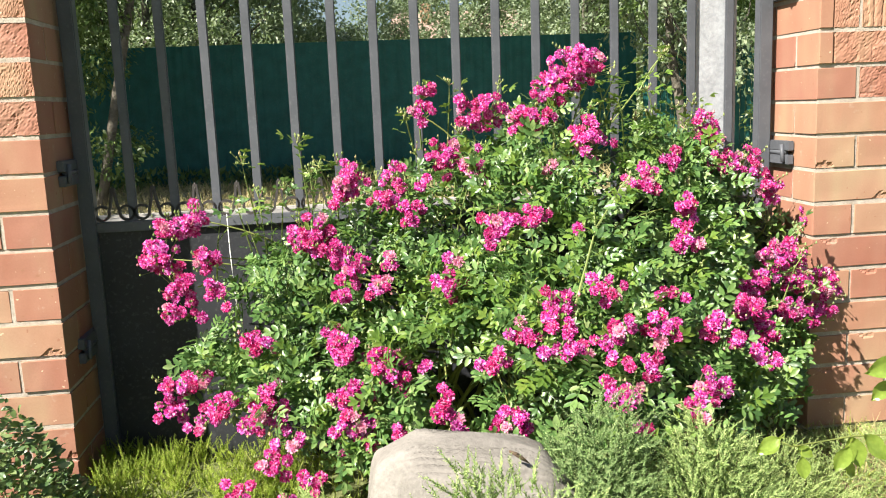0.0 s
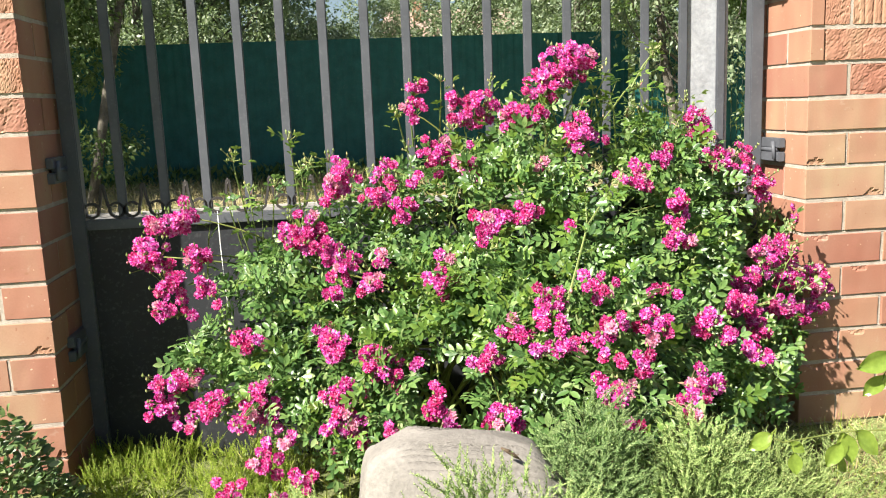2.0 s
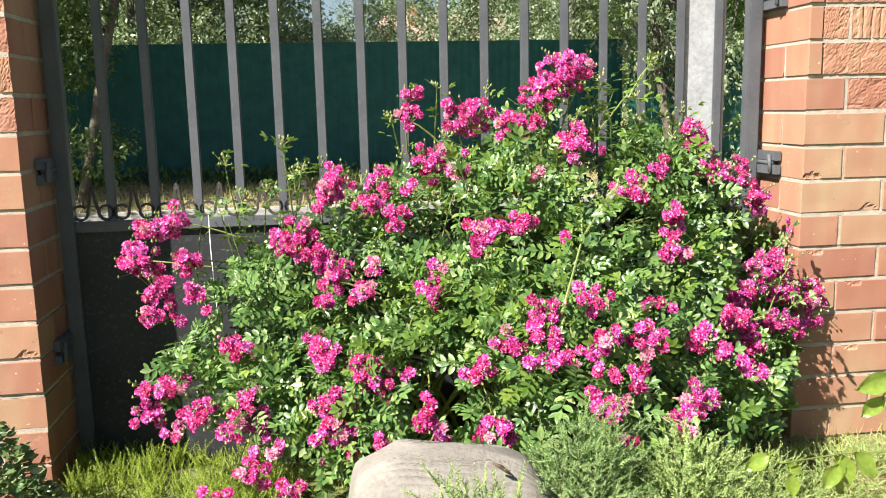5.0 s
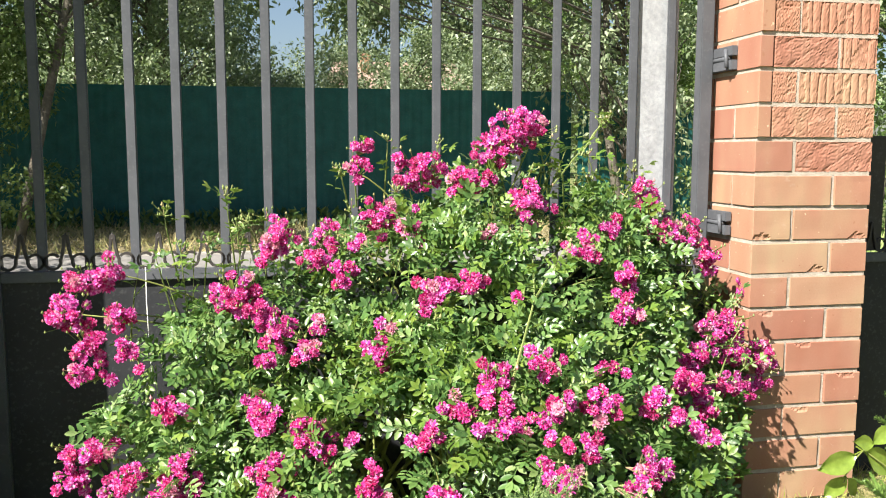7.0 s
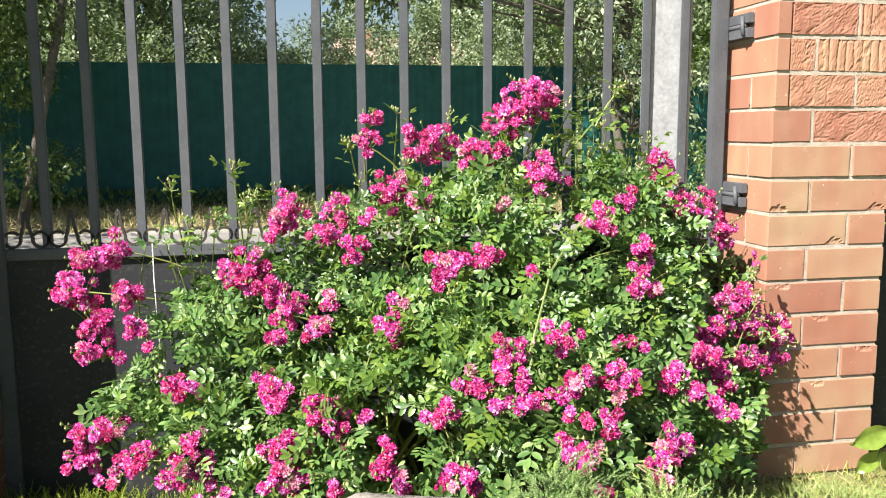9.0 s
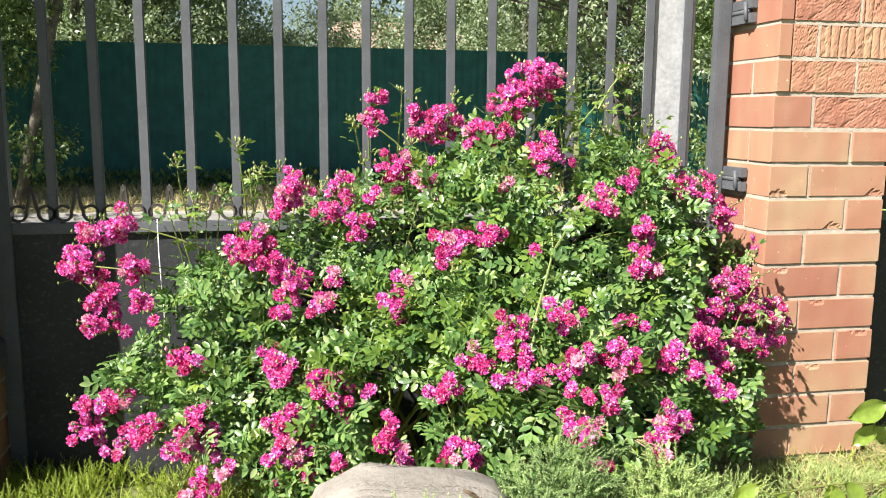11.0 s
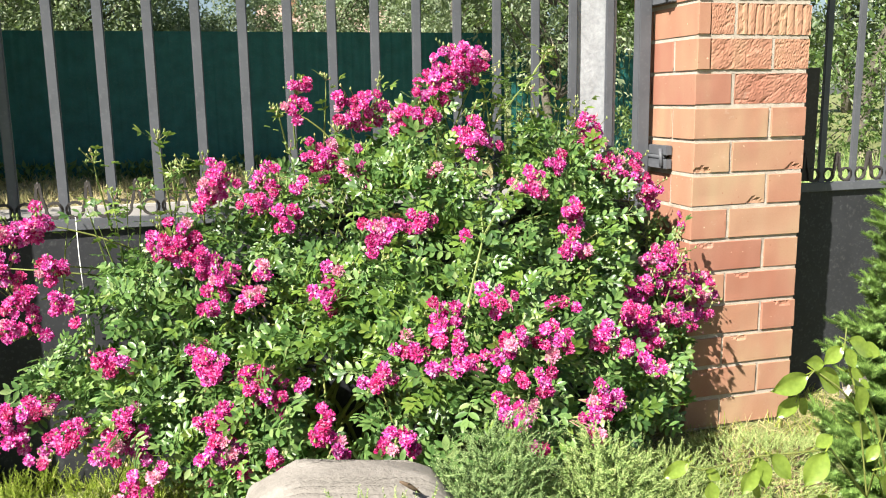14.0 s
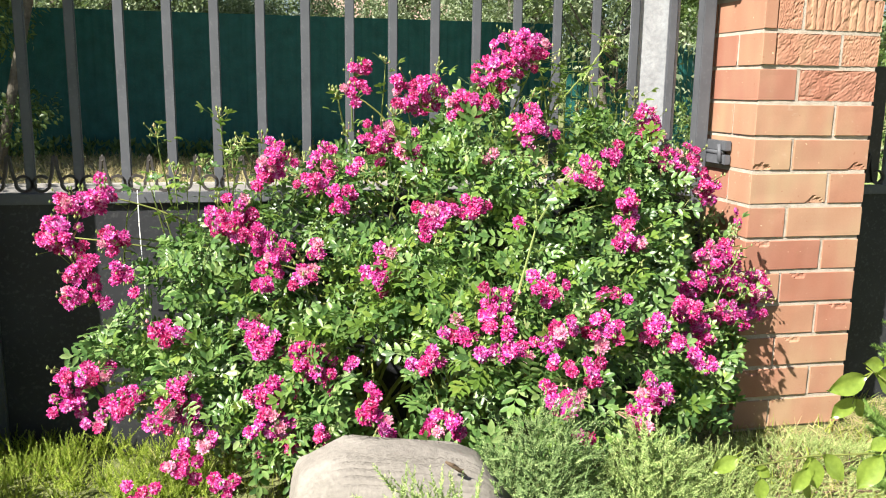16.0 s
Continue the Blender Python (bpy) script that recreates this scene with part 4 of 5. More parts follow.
def rose_leaves():
    off = np.array((0.9, -0.08, 0.0))
    p, d, g = rose_leaf_places(4300, 31, 0.36)
    m = len(p)
    fr, sz = basis(d, g.normal(0, 0.6, m), TO_LIGHT), g.uniform(0.058, 0.095, m)
    tagged(link("foliage", scatter("foliage", *COMPOUND, p + off, fr, sz, ROSE_LEAF, True), rose, "glossy dark green rose leaves"), kind="stuff")
    p, d, g = rose_leaf_places(900, 32, 0.10)
    m = len(p)
    patch = (np.abs(p[:, 0] + 1.12) < 0.28) & (np.abs(p[:, 2] - 0.53) < 0.14) | (np.abs(p[:, 0] + 0.67) < 0.16) & (p[:, 2] > 0.62) | (g.random(m) < 0.2)
    p, d = p[patch], d[patch]
    m = len(p)
    tagged(link("young_foliage", scatter("young_foliage", *COMPOUND, p + off - (0, 0.02, 0), basis(d, g.normal(0, 0.5, m), TO_LIGHT), g.uniform(0.06, 0.09, m), YOUNG_LEAF, True), rose, "bright yellow-green young leaves"), kind="stuff")
    # single leaves at the front that can be told apart
    meshes = [mesh_of("leaf", *COMPOUND, ROSE_LEAF, True), mesh_of("leaf", *COMPOUND5, ROSE_LEAF, True), mesh_of("leaf", *COMPOUND5, YOUNG_LEAF, True)]
    p, d, g = rose_leaf_places(280, 33, 0.02)
    fr, sz = basis(d, g.normal(0, 0.5, len(p)), TO_LIGHT), g.uniform(0.06, 0.095, len(p))
    for k in range(len(p)):
        m = Matrix([[*(fr[k][r] * sz[k]), p[k][r] + off[r] - (0.02 if r == 1 else 0)] for r in range(3)] + [[0, 0, 0, 1]])
        link("leaf", meshes[k % 3], rose, at=m)


rose_leaves()


def shoot(points, leaves, buds, seed, young=True):
    """A thin shoot that stands clear of the bush, with leaves along it and a spray of buds at its end."""
    g = random.Random(seed)
    pts = [Vector(q) for q in points]
    parts = [tube_data(pts, [0.003 - 0.0018 * i / (len(pts) - 1) for i in range(len(pts))], 5)]
    end = pts[-1]
    for _ in range(buds):
        q = end + Vector((g.gauss(0, 0.010), g.gauss(0, 0.010), g.uniform(-0.016, 0.022)))
        parts.append(tube_data([end - (end - pts[-2]) * 0.25, q], [0.0014, 0.0009], 4))
        parts.append(ball(q, g.uniform(0.0032, 0.0052)))
    me = mesh_of("bud_spray", *join_data(parts), BUD)
    me.transform(ROSE_AT)
    ob = link("bud_spray", me, rose, "thin shoot with small greenish buds")
    gn = np.random.default_rng(seed)
    pos, ds = [], []
    for k in range(leaves):
        t = (k + 0.6) / leaves * (len(pts) - 1)
        i = min(int(t), len(pts) - 2)
        pos.append(np.array(pts[i].lerp(pts[i + 1], t - i)) + np.array((0.9, -0.08, 0)))
        ds.append((gn.normal(0, 0.8), -0.4 + gn.normal(0, 0.4), 0.2 + gn.normal(0, 0.4)))
    if leaves:
        link("shoot_leaves", scatter("shoot_leaves", *COMPOUND5, np.array(pos), basis(np.array(ds), gn.normal(0, 0.4, leaves)), gn.uniform(0.05, 0.08, leaves), YOUNG_LEAF if young else ROSE_LEAF, True), ob)


for k, (x, z, dx, h, nl, nb) in enumerate([
        (-1.154, 1.076, -0.02, 0.18, 5, 9), (-1.190, 1.006, -0.03, 0.12, 4, 14), (-1.057, 1.096, 0, 0.2, 4, 6), (-0.923, 1.083, 0, 0.12, 3, 7), (-0.423, 1.152, 0.12, 0.2, 4, 12), (-0.313, 1.008, 0, 0.14, 4, 8), (-1.653, 0.899, -0.02, 0.2, 7, 14), (-1.441, 0.882, -0.05, 0.14, 6, 8), (-0.545, 0.970, 0.02, 0.14, 4, 12), (-0.611, 1.014, 0, 0.1, 3, 14), (-0.108, 0.644, 0.03, 0.12, 3, 14), (0.056, 0.560, 0.04, 0.12, 3, 9), (-1.401, 0.397, 0.02, 0.1, 2, 16), (-0.969, 0.550, 0.03, 0.1, 2, 16), (-0.689, 1.141, 0.03, 0.1, 0, 18)]):
    yy = float(front(x, z)) + 0.03
    shoot([(x - dx, yy + 0.10, z - h), (x - dx * 0.6, yy + 0.05, z - h * 0.6), (x - dx * 0.2, yy + 0.01, z - h * 0.25), (x, yy, z)], nl, nb, 200 + k)


# pale new canes that arch over the front
shoot([(-0.876, -0.558, 0.583), (-0.835, -0.495, 0.651), (-0.789, -0.418, 0.722), (-0.768, -0.330, 0.801), (-0.799, -0.274, 0.863)], 9, 0, 701)
shoot([(-0.789, -0.418, 0.722), (-0.723, -0.340, 0.774), (-0.670, -0.273, 0.818)], 6, 4, 702)
shoot([(-0.673, -0.484, 0.598), (-0.460, -0.228, 0.599), (-0.220, -0.016, 0.565)], 3, 0, 703)
shoot([(-0.535, -0.011, 1.046), (-0.503, -0.013, 1.104), (-0.454, 0.004, 1.154)], 6, 7, 704)
shoot([(-1.137, -0.345, 0.443), (-1.111, -0.324, 0.539), (-1.053, -0.294, 0.638)], 8, 3, 705)

# thin shoots all over the front of the bush
SG = random.Random(77)
for k in range(34):
    x = SG.uniform(-1.6, -0.2)
    hi, lo = float(np.interp(x, TOP_X, TOP_Z)), float(np.interp(x, LOW_X, LOW_Z))
    z = lo + (hi - lo) * SG.uniform(0.25, 1.08)
    yy, h, dx = float(front(x, z)) - 0.03, SG.uniform(0.12, 0.24), SG.uniform(-0.09, 0.09)
    shoot([(x - dx, yy + 0.12, z - h), (x - dx * 0.7, yy + 0.05, z - h * 0.6), (x - dx * 0.3, yy + 0.01, z - h * 0.22), (x, yy, z)], SG.randint(2, 5), SG.choice((0, 0, 4, 7)), 300 + k, SG.random() < 0.6)

for k in range(9):
    x, z = -1.72 + 0.036 * k, SG.uniform(0.70, 0.88)
    yy, dx = float(front(x, z)) + 0.06, SG.uniform(-0.05, 0.05)
    shoot([(x - dx, yy + 0.10, z - 0.26), (x - dx * 0.7, yy + 0.05, z - 0.16), (x - dx * 0.3, yy + 0.01, z - 0.06), (x, yy, z)], 6, SG.choice((0, 0, 8)), 400 + k, k % 3 == 0)
for k in range(7):
    x, z = -1.50 + 0.055 * k, SG.uniform(0.80, 0.95)
    yy, dx = float(front(x, z)) + 0.06, SG.uniform(-0.05, 0.05)
    shoot([(x - dx, yy + 0.10, z - 0.24), (x - dx * 0.7, yy + 0.05, z - 0.14), (x - dx * 0.3, yy + 0.01, z - 0.05), (x, yy, z)], 6, SG.choice((4, 9, 14)), 450 + k, k % 2 == 0)
for k in range(10):
    x, z = SG.uniform(-0.17, -0.06), 0.34 + 0.033 * k
    yy, dx = -0.12 + SG.uniform(-0.05, 0.05), SG.uniform(0.03, 0.10)
    shoot([(x - dx, yy + 0.03, z - 0.16), (x - dx * 0.7, yy + 0.02, z - 0.10), (x - dx * 0.3, yy + 0.01, z - 0.03), (x, yy, z)], 5, SG.choice((0, 8, 12)), 500 + k, k % 2 == 0)
for k in range(30):
    x = SG.uniform(-1.15, -0.3)
    z = float(np.interp(x, TOP_X, TOP_Z)) + SG.uniform(-0.12, 0.10)
    yy, dx, h = float(front(x, z)) + SG.uniform(-0.05, 0.06), SG.uniform(-0.08, 0.08), SG.uniform(0.12, 0.22)
    shoot([(x - dx, yy + 0.08, z - h), (x - dx * 0.7, yy + 0.05, z - h * 0.6), (x - dx * 0.3, yy + 0.01, z - h * 0.2), (x, yy, z)], SG.randint(4, 7), SG.choice((0, 0, 5, 9)), 600 + k, SG.random() < 0.65)

# ---- stone, shrubs and grass in front ----
def boulder():
    ob = thing("boulder", pose(-1.185, -0.93, 0.0), "pale grey-beige field stone with a flat slanting face", "stone")
    bm = bmesh.new()
    bmesh.ops.create_icosphere(bm, subdivisions=5, radius=1)
    for v in bm.verts:
        p = v.co.copy()
        q = Vector([math.copysign(abs(c) ** 0.16, c) for c in p])
        up = 0.5 + 0.5 * q.z
        # steep sides, a flat crest and two sloping shoulders; the face leans back
        x = q.x * (0.262 - 0.058 * up) + 0.026
        y = q.y * (0.13 - 0.075 * up) + 0.10 * up - 0.02
        crest = np.interp(x, (-0.19, -0.155, -0.078, 0.075, 0.165, 0.215, 0.28), (0.325, 0.386, 0.424, 0.421, 0.372, 0.300, 0.21))
        z = -0.04 + (float(crest) + 0.04) * up
        w = Vector((x, y, z))
        rough = 0.012 * noise.noise(w * 6) + 0.006 * noise.noise(w * 19) + 0.0022 * noise.noise(w * 70)
        v.co = w + p * rough
    part("rock", bm, STONE, ob, smooth=True)


boulder()


def twig():
    ob = thing("dry_twig", pose(-1.085, -0.925, 0.398, 0, 38, 12), "small dark dried twig lying on the stone", "twig")
    v, f = join_data([tube_data([(-0.024, 0, 0), (-0.008, -0.003, 0.002), (0.008, -0.002, 0.001), (0.026, 0, 0)], [0.002, 0.0042, 0.0035, 0.0006], 7),
                      tube_data([(-0.008, -0.003, 0), (-0.014, -0.008, 0.006)], [0.0015, 0.0006], 5), tube_data([(0.006, -0.002, 0), (0.01, -0.006, 0.007)], [0.0015, 0.0006], 5)])
    link("stem", mesh_of("stem", v, f, TWIG_BROWN, True), ob)


twig()
JUNIPER_SPRIG = [sprig(34, 0.18, 0.85, s, 0.10) for s in range(3)]


def juniper(name, centre, radius, height, n, mat, size, seed, label, lean=(0.0, 0.0)):
    ob = thing(name, pose(*centre), label, "juniper", "low junipers round the stone")
    g = np.random.default_rng(seed)
    rx, ry = radius
    woods = []
    for k in range(16):
        a = g.uniform(0, 6.283)
        e = Vector((math.cos(a) * rx * 0.8 + lean[0], math.sin(a) * ry * 0.8 + lean[1], height * g.uniform(0.3, 0.6)))
        woods.append(limb((0, 0, -0.05), e, 0.005, 0.0015, seed * 31 + k, 0.2, 5, 5))
    link("wood", mesh_of("wood", *join_data(woods), TWIG_BROWN), ob)
    a, r = g.uniform(0, 6.283, n), np.sqrt(g.random(n))
    x, y = np.cos(a) * r * rx, np.sin(a) * r * ry
    lump = np.array([noise.noise((p * 9 + seed, q * 9, 0)) for p, q in zip(x, y)])
    z = height * (np.clip(1 - r ** 2.2, 0, 1)) * g.uniform(0.35, 1.0, n) + lump * height * 0.22
    p = np.stack([x + lean[0] * z / height, y + lean[1] * z / height, np.maximum(z, 0.0)], 1)
    d = np.stack([np.cos(a) * (0.25 + 0.7 * r) + g.normal(0, 0.35, n), np.sin(a) * (0.25 + 0.7 * r) + g.normal(0, 0.35, n), 0.75 + g.normal(0, 0.35, n)], 1)
    for k, (v, f) in enumerate(JUNIPER_SPRIG):
        s = slice(k, None, 3)
        tagged(link("foliage", scatter("foliage", v, f, p[s], basis(d[s], g.uniform(-3, 3, len(p[s]))), size * g.uniform(0.6, 1.3, len(p[s])), mat), ob), kind="stuff")
    return ob


juniper("juniper", (-0.927, -0.86, 0.0), (0.17, 0.14), 0.45, 3000, JUNIPER, 0.050, 3, "bushy grey-green juniper leaning over the stone")
juniper("juniper", (-0.69, -0.86, 0.0), (0.20, 0.17), 0.39, 2800, JUNIPER_MID, 0.055, 4, "soft green juniper with long upright shoots")
juniper("juniper", (-0.826, -0.82, 0.02), (0.07, 0.07), 0.46, 130, JUNIPER, 0.05, 5, "slim grey-green juniper tuft before the roses")
juniper("juniper", (-1.162, -1.17, 0.0), (0.36, 0.08), 0.47, 3800, JUNIPER_MID, 0.050, 6, "low spreading pale juniper in front of the stone")
juniper("juniper", (-0.43, -0.62, 0.0), (0.22, 0.16), 0.23, 1500, JUNIPER_PALE, 0.048, 7, "flat yellowish juniper by the pillar foot")
juniper("juniper", (-0.017, -0.34, -0.01), (0.40, 0.22), 0.11, 1000, JUNIPER_PALE, 0.042, 8, "flat yellowish juniper by the pillar foot")
juniper("juniper", (-1.449, -1.0, 0.0), (0.12, 0.10), 0.41, 420, JUNIPER_PALE, 0.06, 9, "small pale juniper beside the stone")


def lawn():
    g = np.random.default_rng(70)
    n = 15000
    far = 26000
    x, y = np.concatenate([g.uniform(-2.5, 0.75, n), g.uniform(-4.5, 3.2, far)]), np.concatenate([g.uniform(-1.1, 0.24, n), g.uniform(-4.4, -1.3, far)])
    n += far
    lump = np.array([noise.noise((a * 7, b * 7, 0)) for a, b in zip(x, y)])
    keep = (lump + g.random(n) > 0.35) & ~((x > 0) & (x < 0.38) & (y > -0.01)) & ~((x < -2.15) & (y > -0.01)) & ((x < -1.3) | (x > -0.4) | (g.random(n) < 0.35))
    x, y = x[keep], y[keep]
    n = len(x)
    z = np.array([ground_height(a, b) for a, b in zip(x, y)]) - 0.005
    tall = np.where(x < -1.25, g.uniform(0.03, 0.085, n), g.uniform(0.025, 0.07, n))
    d = np.stack([g.normal(0, 0.45, n), g.normal(0, 0.45, n), g.uniform(0.4, 1, n)], 1)
    me = scatter("grass", BLADE_V, BLADE_F, np.stack([x, y, z], 1), basis(d, g.uniform(-3, 3, n)), np.stack([tall] * 3, 1) * np.array([1.0, 1, 1]), GRASS)
    tagged(link("grass", me), "sunlit yellow-green garden grass", "grass", kind="stuff")
    n = 10000
    x, y = g.uniform(-0.5, 0.9, n), g.uniform(-1.0, 0.2, n)
    keep = ~((x > 0) & (x < 0.38) & (y > -0.01))
    x, y = x[keep], y[keep]
    n = len(x)
    z = np.array([ground_height(a, b) for a, b in zip(x, y)])
    d = np.stack([g.normal(0, 0.8, n), g.normal(0, 0.8, n), g.uniform(0.1, 0.7, n)], 1)
    me = scatter("dry_grass", BLADE_V, BLADE_F, np.stack([x, y, z], 1), basis(d, g.uniform(-3, 3, n)), g.uniform(0.03, 0.07, n), STRAW)
    tagged(link("dry_grass", me), "short dry grass and moss by the pillar", "grass", kind="stuff")
    n = 2400
    x, y = g.uniform(-2.15, -1.5, n), g.uniform(-0.35, 0.22, n)
    keep = np.array([noise.noise((a * 9, b * 9, 4)) for a, b in zip(x, y)]) > -0.08
    x, y = x[keep], y[keep]
    n = len(x)
    z = np.array([ground_height(a, b) for a, b in zip(x, y)])
    d = np.stack([g.normal(0, 0.35, n), g.normal(0, 0.35, n), g.uniform(0.6, 1, n)], 1)
    v, f = JUNIPER_SPRIG[0]
    me = scatter("feathery_weeds", v, f, np.stack([x, y, z + g.uniform(0, 0.05, n)], 1), basis(d, g.uniform(-3, 3, n)), g.uniform(0.03, 0.075, n), GRASS)
    tagged(link("feathery_weeds", me), "feathery lime-green weeds at the gate's foot", "weeds", kind="stuff")


lawn()


def evergreen_shrub():
    ob = thing("evergreen_shrub", pose(-2.30, -0.32, 0.0), "low shrub with small glossy dark leaves by the pillar", "shrub")
    g = np.random.default_rng(81)
    n = 2400
    a, r = g.uniform(0, 6.283, n), np.sqrt(g.random(n))
    p = np.stack([np.cos(a) * r * 0.28, np.sin(a) * r * 0.22, 0.04 + 0.37 * (1 - r ** 2) * g.uniform(0.3, 1, n)], 1)
    d = np.stack([np.cos(a) + g.normal(0, 0.7, n), np.sin(a) + g.normal(0, 0.7, n), g.normal(0.4, 0.5, n)], 1)
    tagged(link("foliage", scatter("foliage", LEAFLET_V, LEAFLET_F, p, basis(d, g.normal(0, 0.6, n), TO_LIGHT), g.uniform(0.018, 0.034, n), DARK_LEAF, True), ob), kind="stuff")
    for k in range(14):
        e = p[k * 20]
        link("stem", mesh_of("stem", *limb((0, 0, -0.02), e * np.array((1.1, 1.1, 1.25)), 0.003, 0.0015, k, 0.3, 5, 6), CANE), ob)


evergreen_shrub()


def broad_leaf_mesh(seed):
    g = random.Random(seed)
    vs, fs = [], []
    n = 8
    for i in range(n + 1):
        t = i / n
        w = 0.30 * math.sin(math.pi * min(1, t * 1.01) ** 0.95) ** 0.85 + (0.006 if i in (0, n) else 0)
        for s in (-1, -0.5, 0, 0.5, 1):
            vs.append((s * w, t, 0.10 * abs(s) - 0.22 * t * t + 0.02 * math.sin(6 * t + seed) + 0.01 * math.sin(t * 28) * abs(s)))
    for i in range(n):
        for k in range(4):
            o = i * 5 + k
            fs.append((o, o + 1, o + 6, o + 5))
    o = len(vs)
    vs += [(-0.02, -0.25, 0.02), (0.02, -0.25, 0.02), (0.015, 0.05, 0), (-0.015, 0.05, 0)]
    fs.append((o, o + 1, o + 2, o + 3))
    return mesh_of("leaf", vs, fs, BROAD_LEAF, True)


BROAD = [broad_leaf_mesh(s) for s in range(4)]


# x, height, turn and length of the leaves, as they hang on the twigs
UPPER_LEAVES = [(-0.033, 0.652, -161, 0.058), (-0.037, 0.618, -129, 0.045), (-0.027, 0.611, -57, 0.037), (-0.018, 0.656, -32, 0.064), (0.042, 0.694, -27, 0.052), (0.022, 0.690, -65, 0.034), (0.025, 0.688, -151, 0.040), (0.003, 0.662, 164, 0.038), (0.044, 0.632, -68, 0.052), (0.060, 0.639, -31, 0.052), (0.100, 0.666, 149, 0.041)]
LOWER_LEAVES = [(0.001, 0.536, -125, 0.060), (-0.008, 0.539, 26, 0.037), (-0.100, 0.535, -78, 0.052), (-0.116, 0.528, -118, 0.044), (-0.086, 0.538, -46, 0.053), (-0.196, 0.528, -140, 0.044), (-0.188, 0.519, -87, 0.036), (-0.217, 0.543, -164, 0.036), (-0.184, 0.525, -34, 0.029), (0.096, 0.483, -43, 0.052), (-0.115, 0.497, -47, 0.033), (0.112, 0.525, -133, 0.034), (0.067, 0.560, -34, 0.045)]


def foreground_plant():
    ob = thing("broadleaf_plant", pose(-0.537, -1.22, -0.02), "young shrub with large oval light green leaves", "plant")
    g = random.Random(44)
    fork = (0.10, 0.01, 0.44)
    twigs = [[(0.13, 0.0, 0.0), (0.125, 0.01, 0.2), fork, (0.063, 0, 0.598), (0.031, 0, 0.685), (0.032, 0, 0.717)],
             [fork, (0.02, 0.0, 0.533), (-0.103, 0, 0.538), (-0.198, 0, 0.530), (-0.222, 0, 0.543)],
             [(0.064, 0, 0.59), (0.022, 0, 0.630), (-0.018, 0, 0.658), (-0.04, 0, 0.635), (-0.046, 0, 0.612)],
             [fork, (0.14, 0.02, 0.56), (0.15, 0.02, 0.66)]]
    for pts in twigs:
        link("stem", mesh_of("stem", *tube_data(pts, [0.0018 - 0.0009 * i / (len(pts) - 1) for i in range(len(pts))], 6), CANE, True), ob)
    more = [(0.16 + g.uniform(-0.05, 0.08), g.uniform(0.42, 0.68), g.uniform(-150, 20), g.uniform(0.045, 0.062)) for _ in range(26)]
    more += [(g.uniform(0.02, 0.14), g.uniform(0.30, 0.46), g.uniform(-160, -20), g.uniform(0.035, 0.05)) for _ in range(6)]
    for k, (x, z, turn, ln) in enumerate(UPPER_LEAVES + LOWER_LEAVES + more):
        t = radians(turn)
        p = Vector((x, 0.012 * math.sin(k * 2.1) + (0.03 if k % 7 == 2 else 0.0), z))
        q = Vector((math.cos(t), g.uniform(-0.35, 0.1), math.sin(t))).normalized()
        u = q.cross(Vector((g.uniform(-0.4, 0.2), -0.8, g.uniform(0.1, 0.7)))).normalized()
        w = u.cross(q)
        m = Matrix.Translation(p) @ Matrix(((u.x, q.x, w.x), (u.y, q.y, w.y), (u.z, q.z, w.z))).to_4x4() @ Matrix.Scale(ln * 0.97, 4)
        link("leaf", BROAD[k % 4], ob, at=m)


foreground_plant()


def dwarf_fir():
    ob = thing("dwarf_fir", pose(0.085, -0.80, -0.03), "young fir with bright green short needles", "fir")
    g = np.random.default_rng(61)
    v, f = tube_data([(0, 0, -0.05), (0.01, 0, 0.45), (0, 0.01, 0.98)], [0.014, 0.009, 0.003], 7)
    link("trunk", mesh_of("trunk", v, f, BARK, True), ob)
    tv, tf = sprig(130, 0.30, 1.15, 9, 0.075)
    for lvl in range(17):
        z = 0.10 + 0.0475 * lvl
        for k in range(7):
            a = 2 * math.pi * k / 7 + lvl * 0.7
            ln = 0.185 * (1 - lvl / 22) * g.uniform(0.75, 1.2)
            pos, ds, sz = [], [], []
            for j in range(8):
                t = 0.2 + 0.8 * j / 7
                p = np.array((math.cos(a) * ln * t, math.sin(a) * ln * t, z + 0.16 * t * ln / 0.25 + g.uniform(-0.006, 0.006)))
                for s in (-1, 1):
                    pos.append(p)
                    ds.append((math.cos(a + s * 0.8), math.sin(a + s * 0.8), 0.5 + g.uniform(-0.2, 0.4)))
                    sz.append(0.085 * (1.2 - 0.45 * t))
            pos.append(p)
            ds.append((math.cos(a), math.sin(a), 0.4))
            sz.append(0.07)
            link("branch", scatter("branch", tv, tf, np.array(pos), basis(np.array(ds), g.uniform(-3, 3, len(pos))), np.array(sz), FIR), ob)


dwarf_fir()


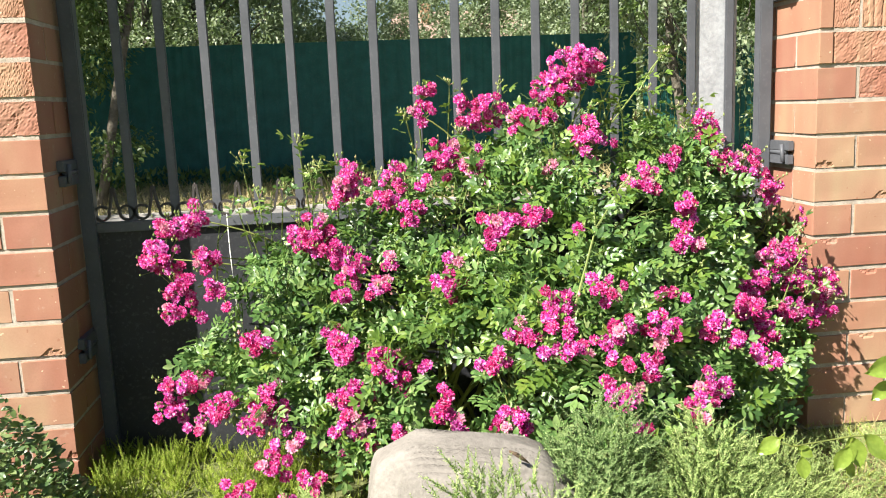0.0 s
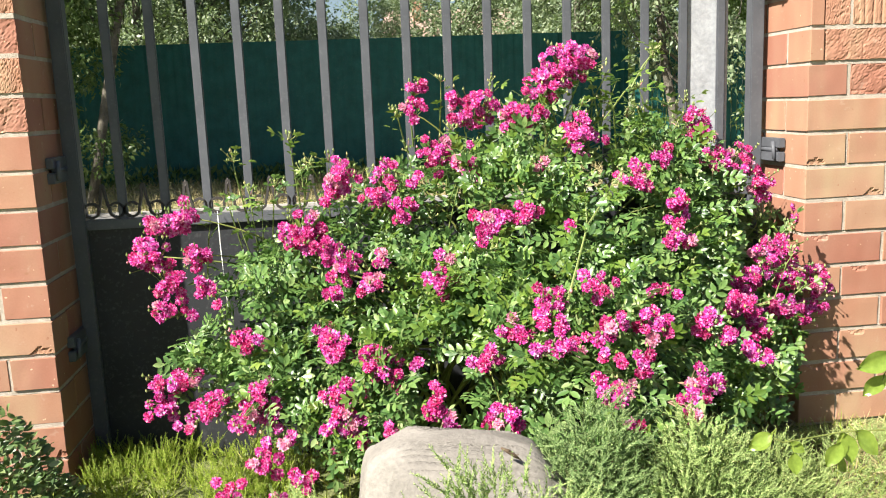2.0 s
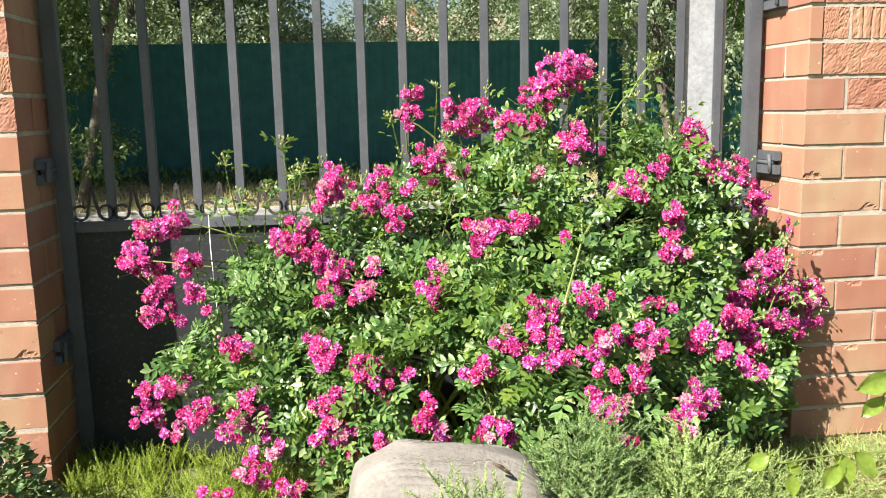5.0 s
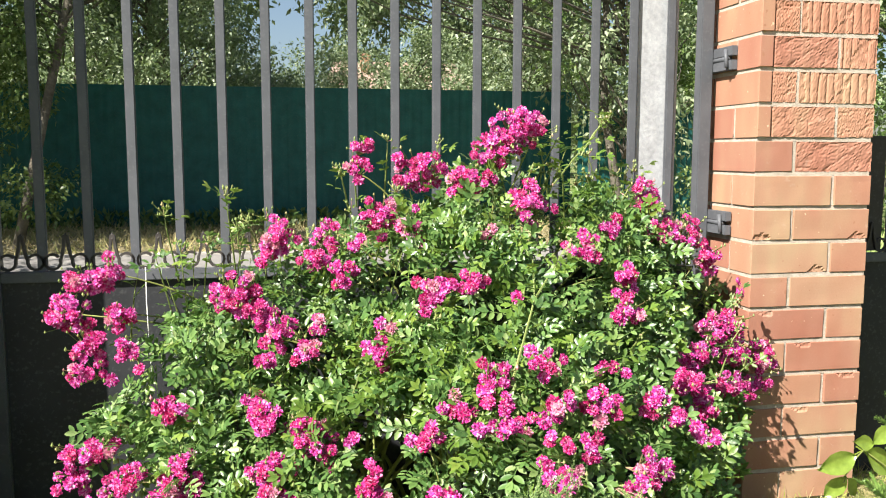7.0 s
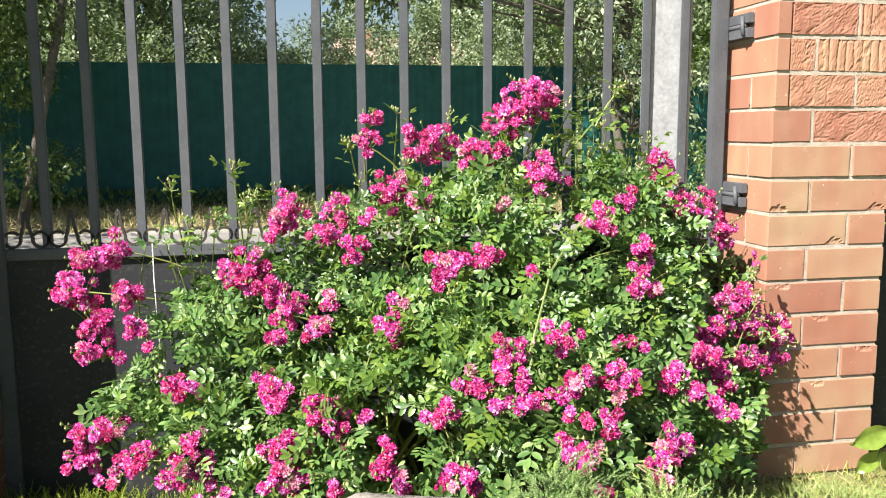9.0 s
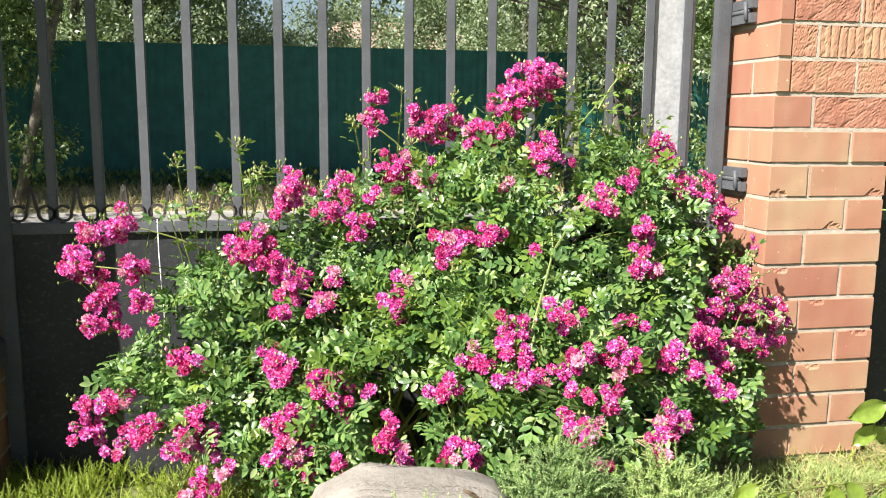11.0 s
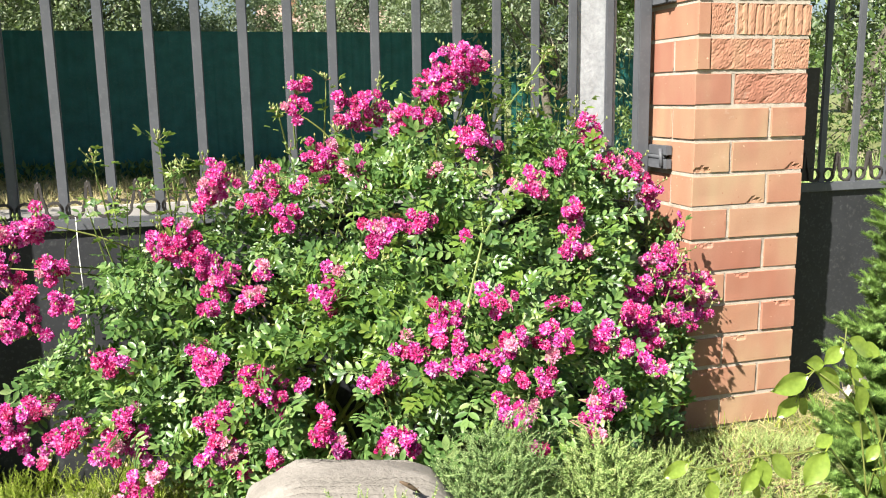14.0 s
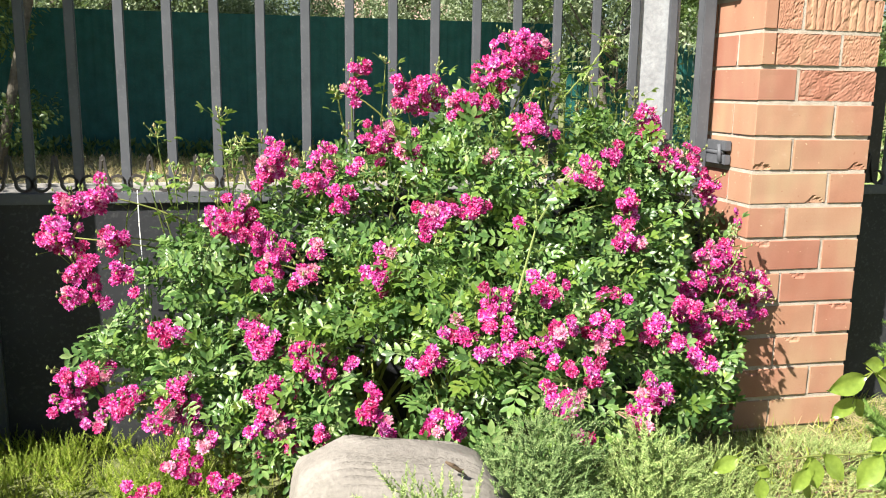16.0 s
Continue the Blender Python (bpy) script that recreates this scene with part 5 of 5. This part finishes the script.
def small_items():
    # twine from the gate rail into the roses
    ob = thing("twine", pose(-1.60, -0.05, 0), "taut white twine tied to the gate rail", "twine")
    v, f = tube_data([(-0.127, 0.265, 0.733), (-0.116, 0.190, 0.647), (-0.101, 0.110, 0.555), (-0.088, 0.050, 0.471)], 0.0012, 5)
    link("strand", mesh_of("strand", v, f, TWINE, True), ob)
    # half buried brown stone by the pillar
    ob = thing("field_stone", pose(0.274, -0.42, -0.02), "half-buried brown stone in dry grass", "stone")
    bm = bmesh.new()
    bmesh.ops.create_icosphere(bm, subdivisions=3, radius=1)
    for v in bm.verts:
        v.co = Vector((v.co.x * 0.12, v.co.y * 0.09, v.co.z * 0.055)) + v.co * 0.012 * noise.noise(v.co * 3)
    part("rock", bm, SOIL, ob, smooth=True)
    # a few pale blossoms beside the fir
    g = random.Random(6)
    ob = thing("phlox", pose(-0.464, -1.19, 0.03), "small pale pink blossoms on thin stems", "flower")
    for k in range(6):
        p = Vector((g.uniform(-0.035, 0.035), g.uniform(-0.01, 0.02), g.uniform(0.53, 0.58)))
        v, f = tube_data([(0.17 + p.x * 0.4, 0.05, 0), (0.14 + p.x * 0.4, 0.04, 0.3), (0.06 + p.x * 0.6, 0.02, 0.5), p], 0.001, 4)
        st = link("stem", mesh_of("stem", v, f, CANE), ob)
        pet = []
        for i in range(5):
            a = 2 * math.pi * i / 5
            c, s = math.cos(a), math.sin(a)
            pet.append(([p + Vector((0, 0, 0)), p + Vector((c * 0.006 - s * 0.004, -0.003, s * 0.006 + c * 0.004)), p + Vector((c * 0.010, -0.002, s * 0.010)), p + Vector((c * 0.006 + s * 0.004, -0.003, s * 0.006 - c * 0.004))], [(0, 1, 2, 3)]))
        link("blossom", mesh_of("blossom", *join_data(pet), WHITE_PETAL), st)


small_items()

# ---- brick by brick ----
pillar("pillar_right", 0.0, 0.0, 21, facing_right, "orange brick pillar, rough split bricks above, sunlit")
pillar("pillar_left", -2.54, 0.008, 21, facing_left, "orange brick pillar with a shaded cheek beside the gate", -0.008, 1, 1)
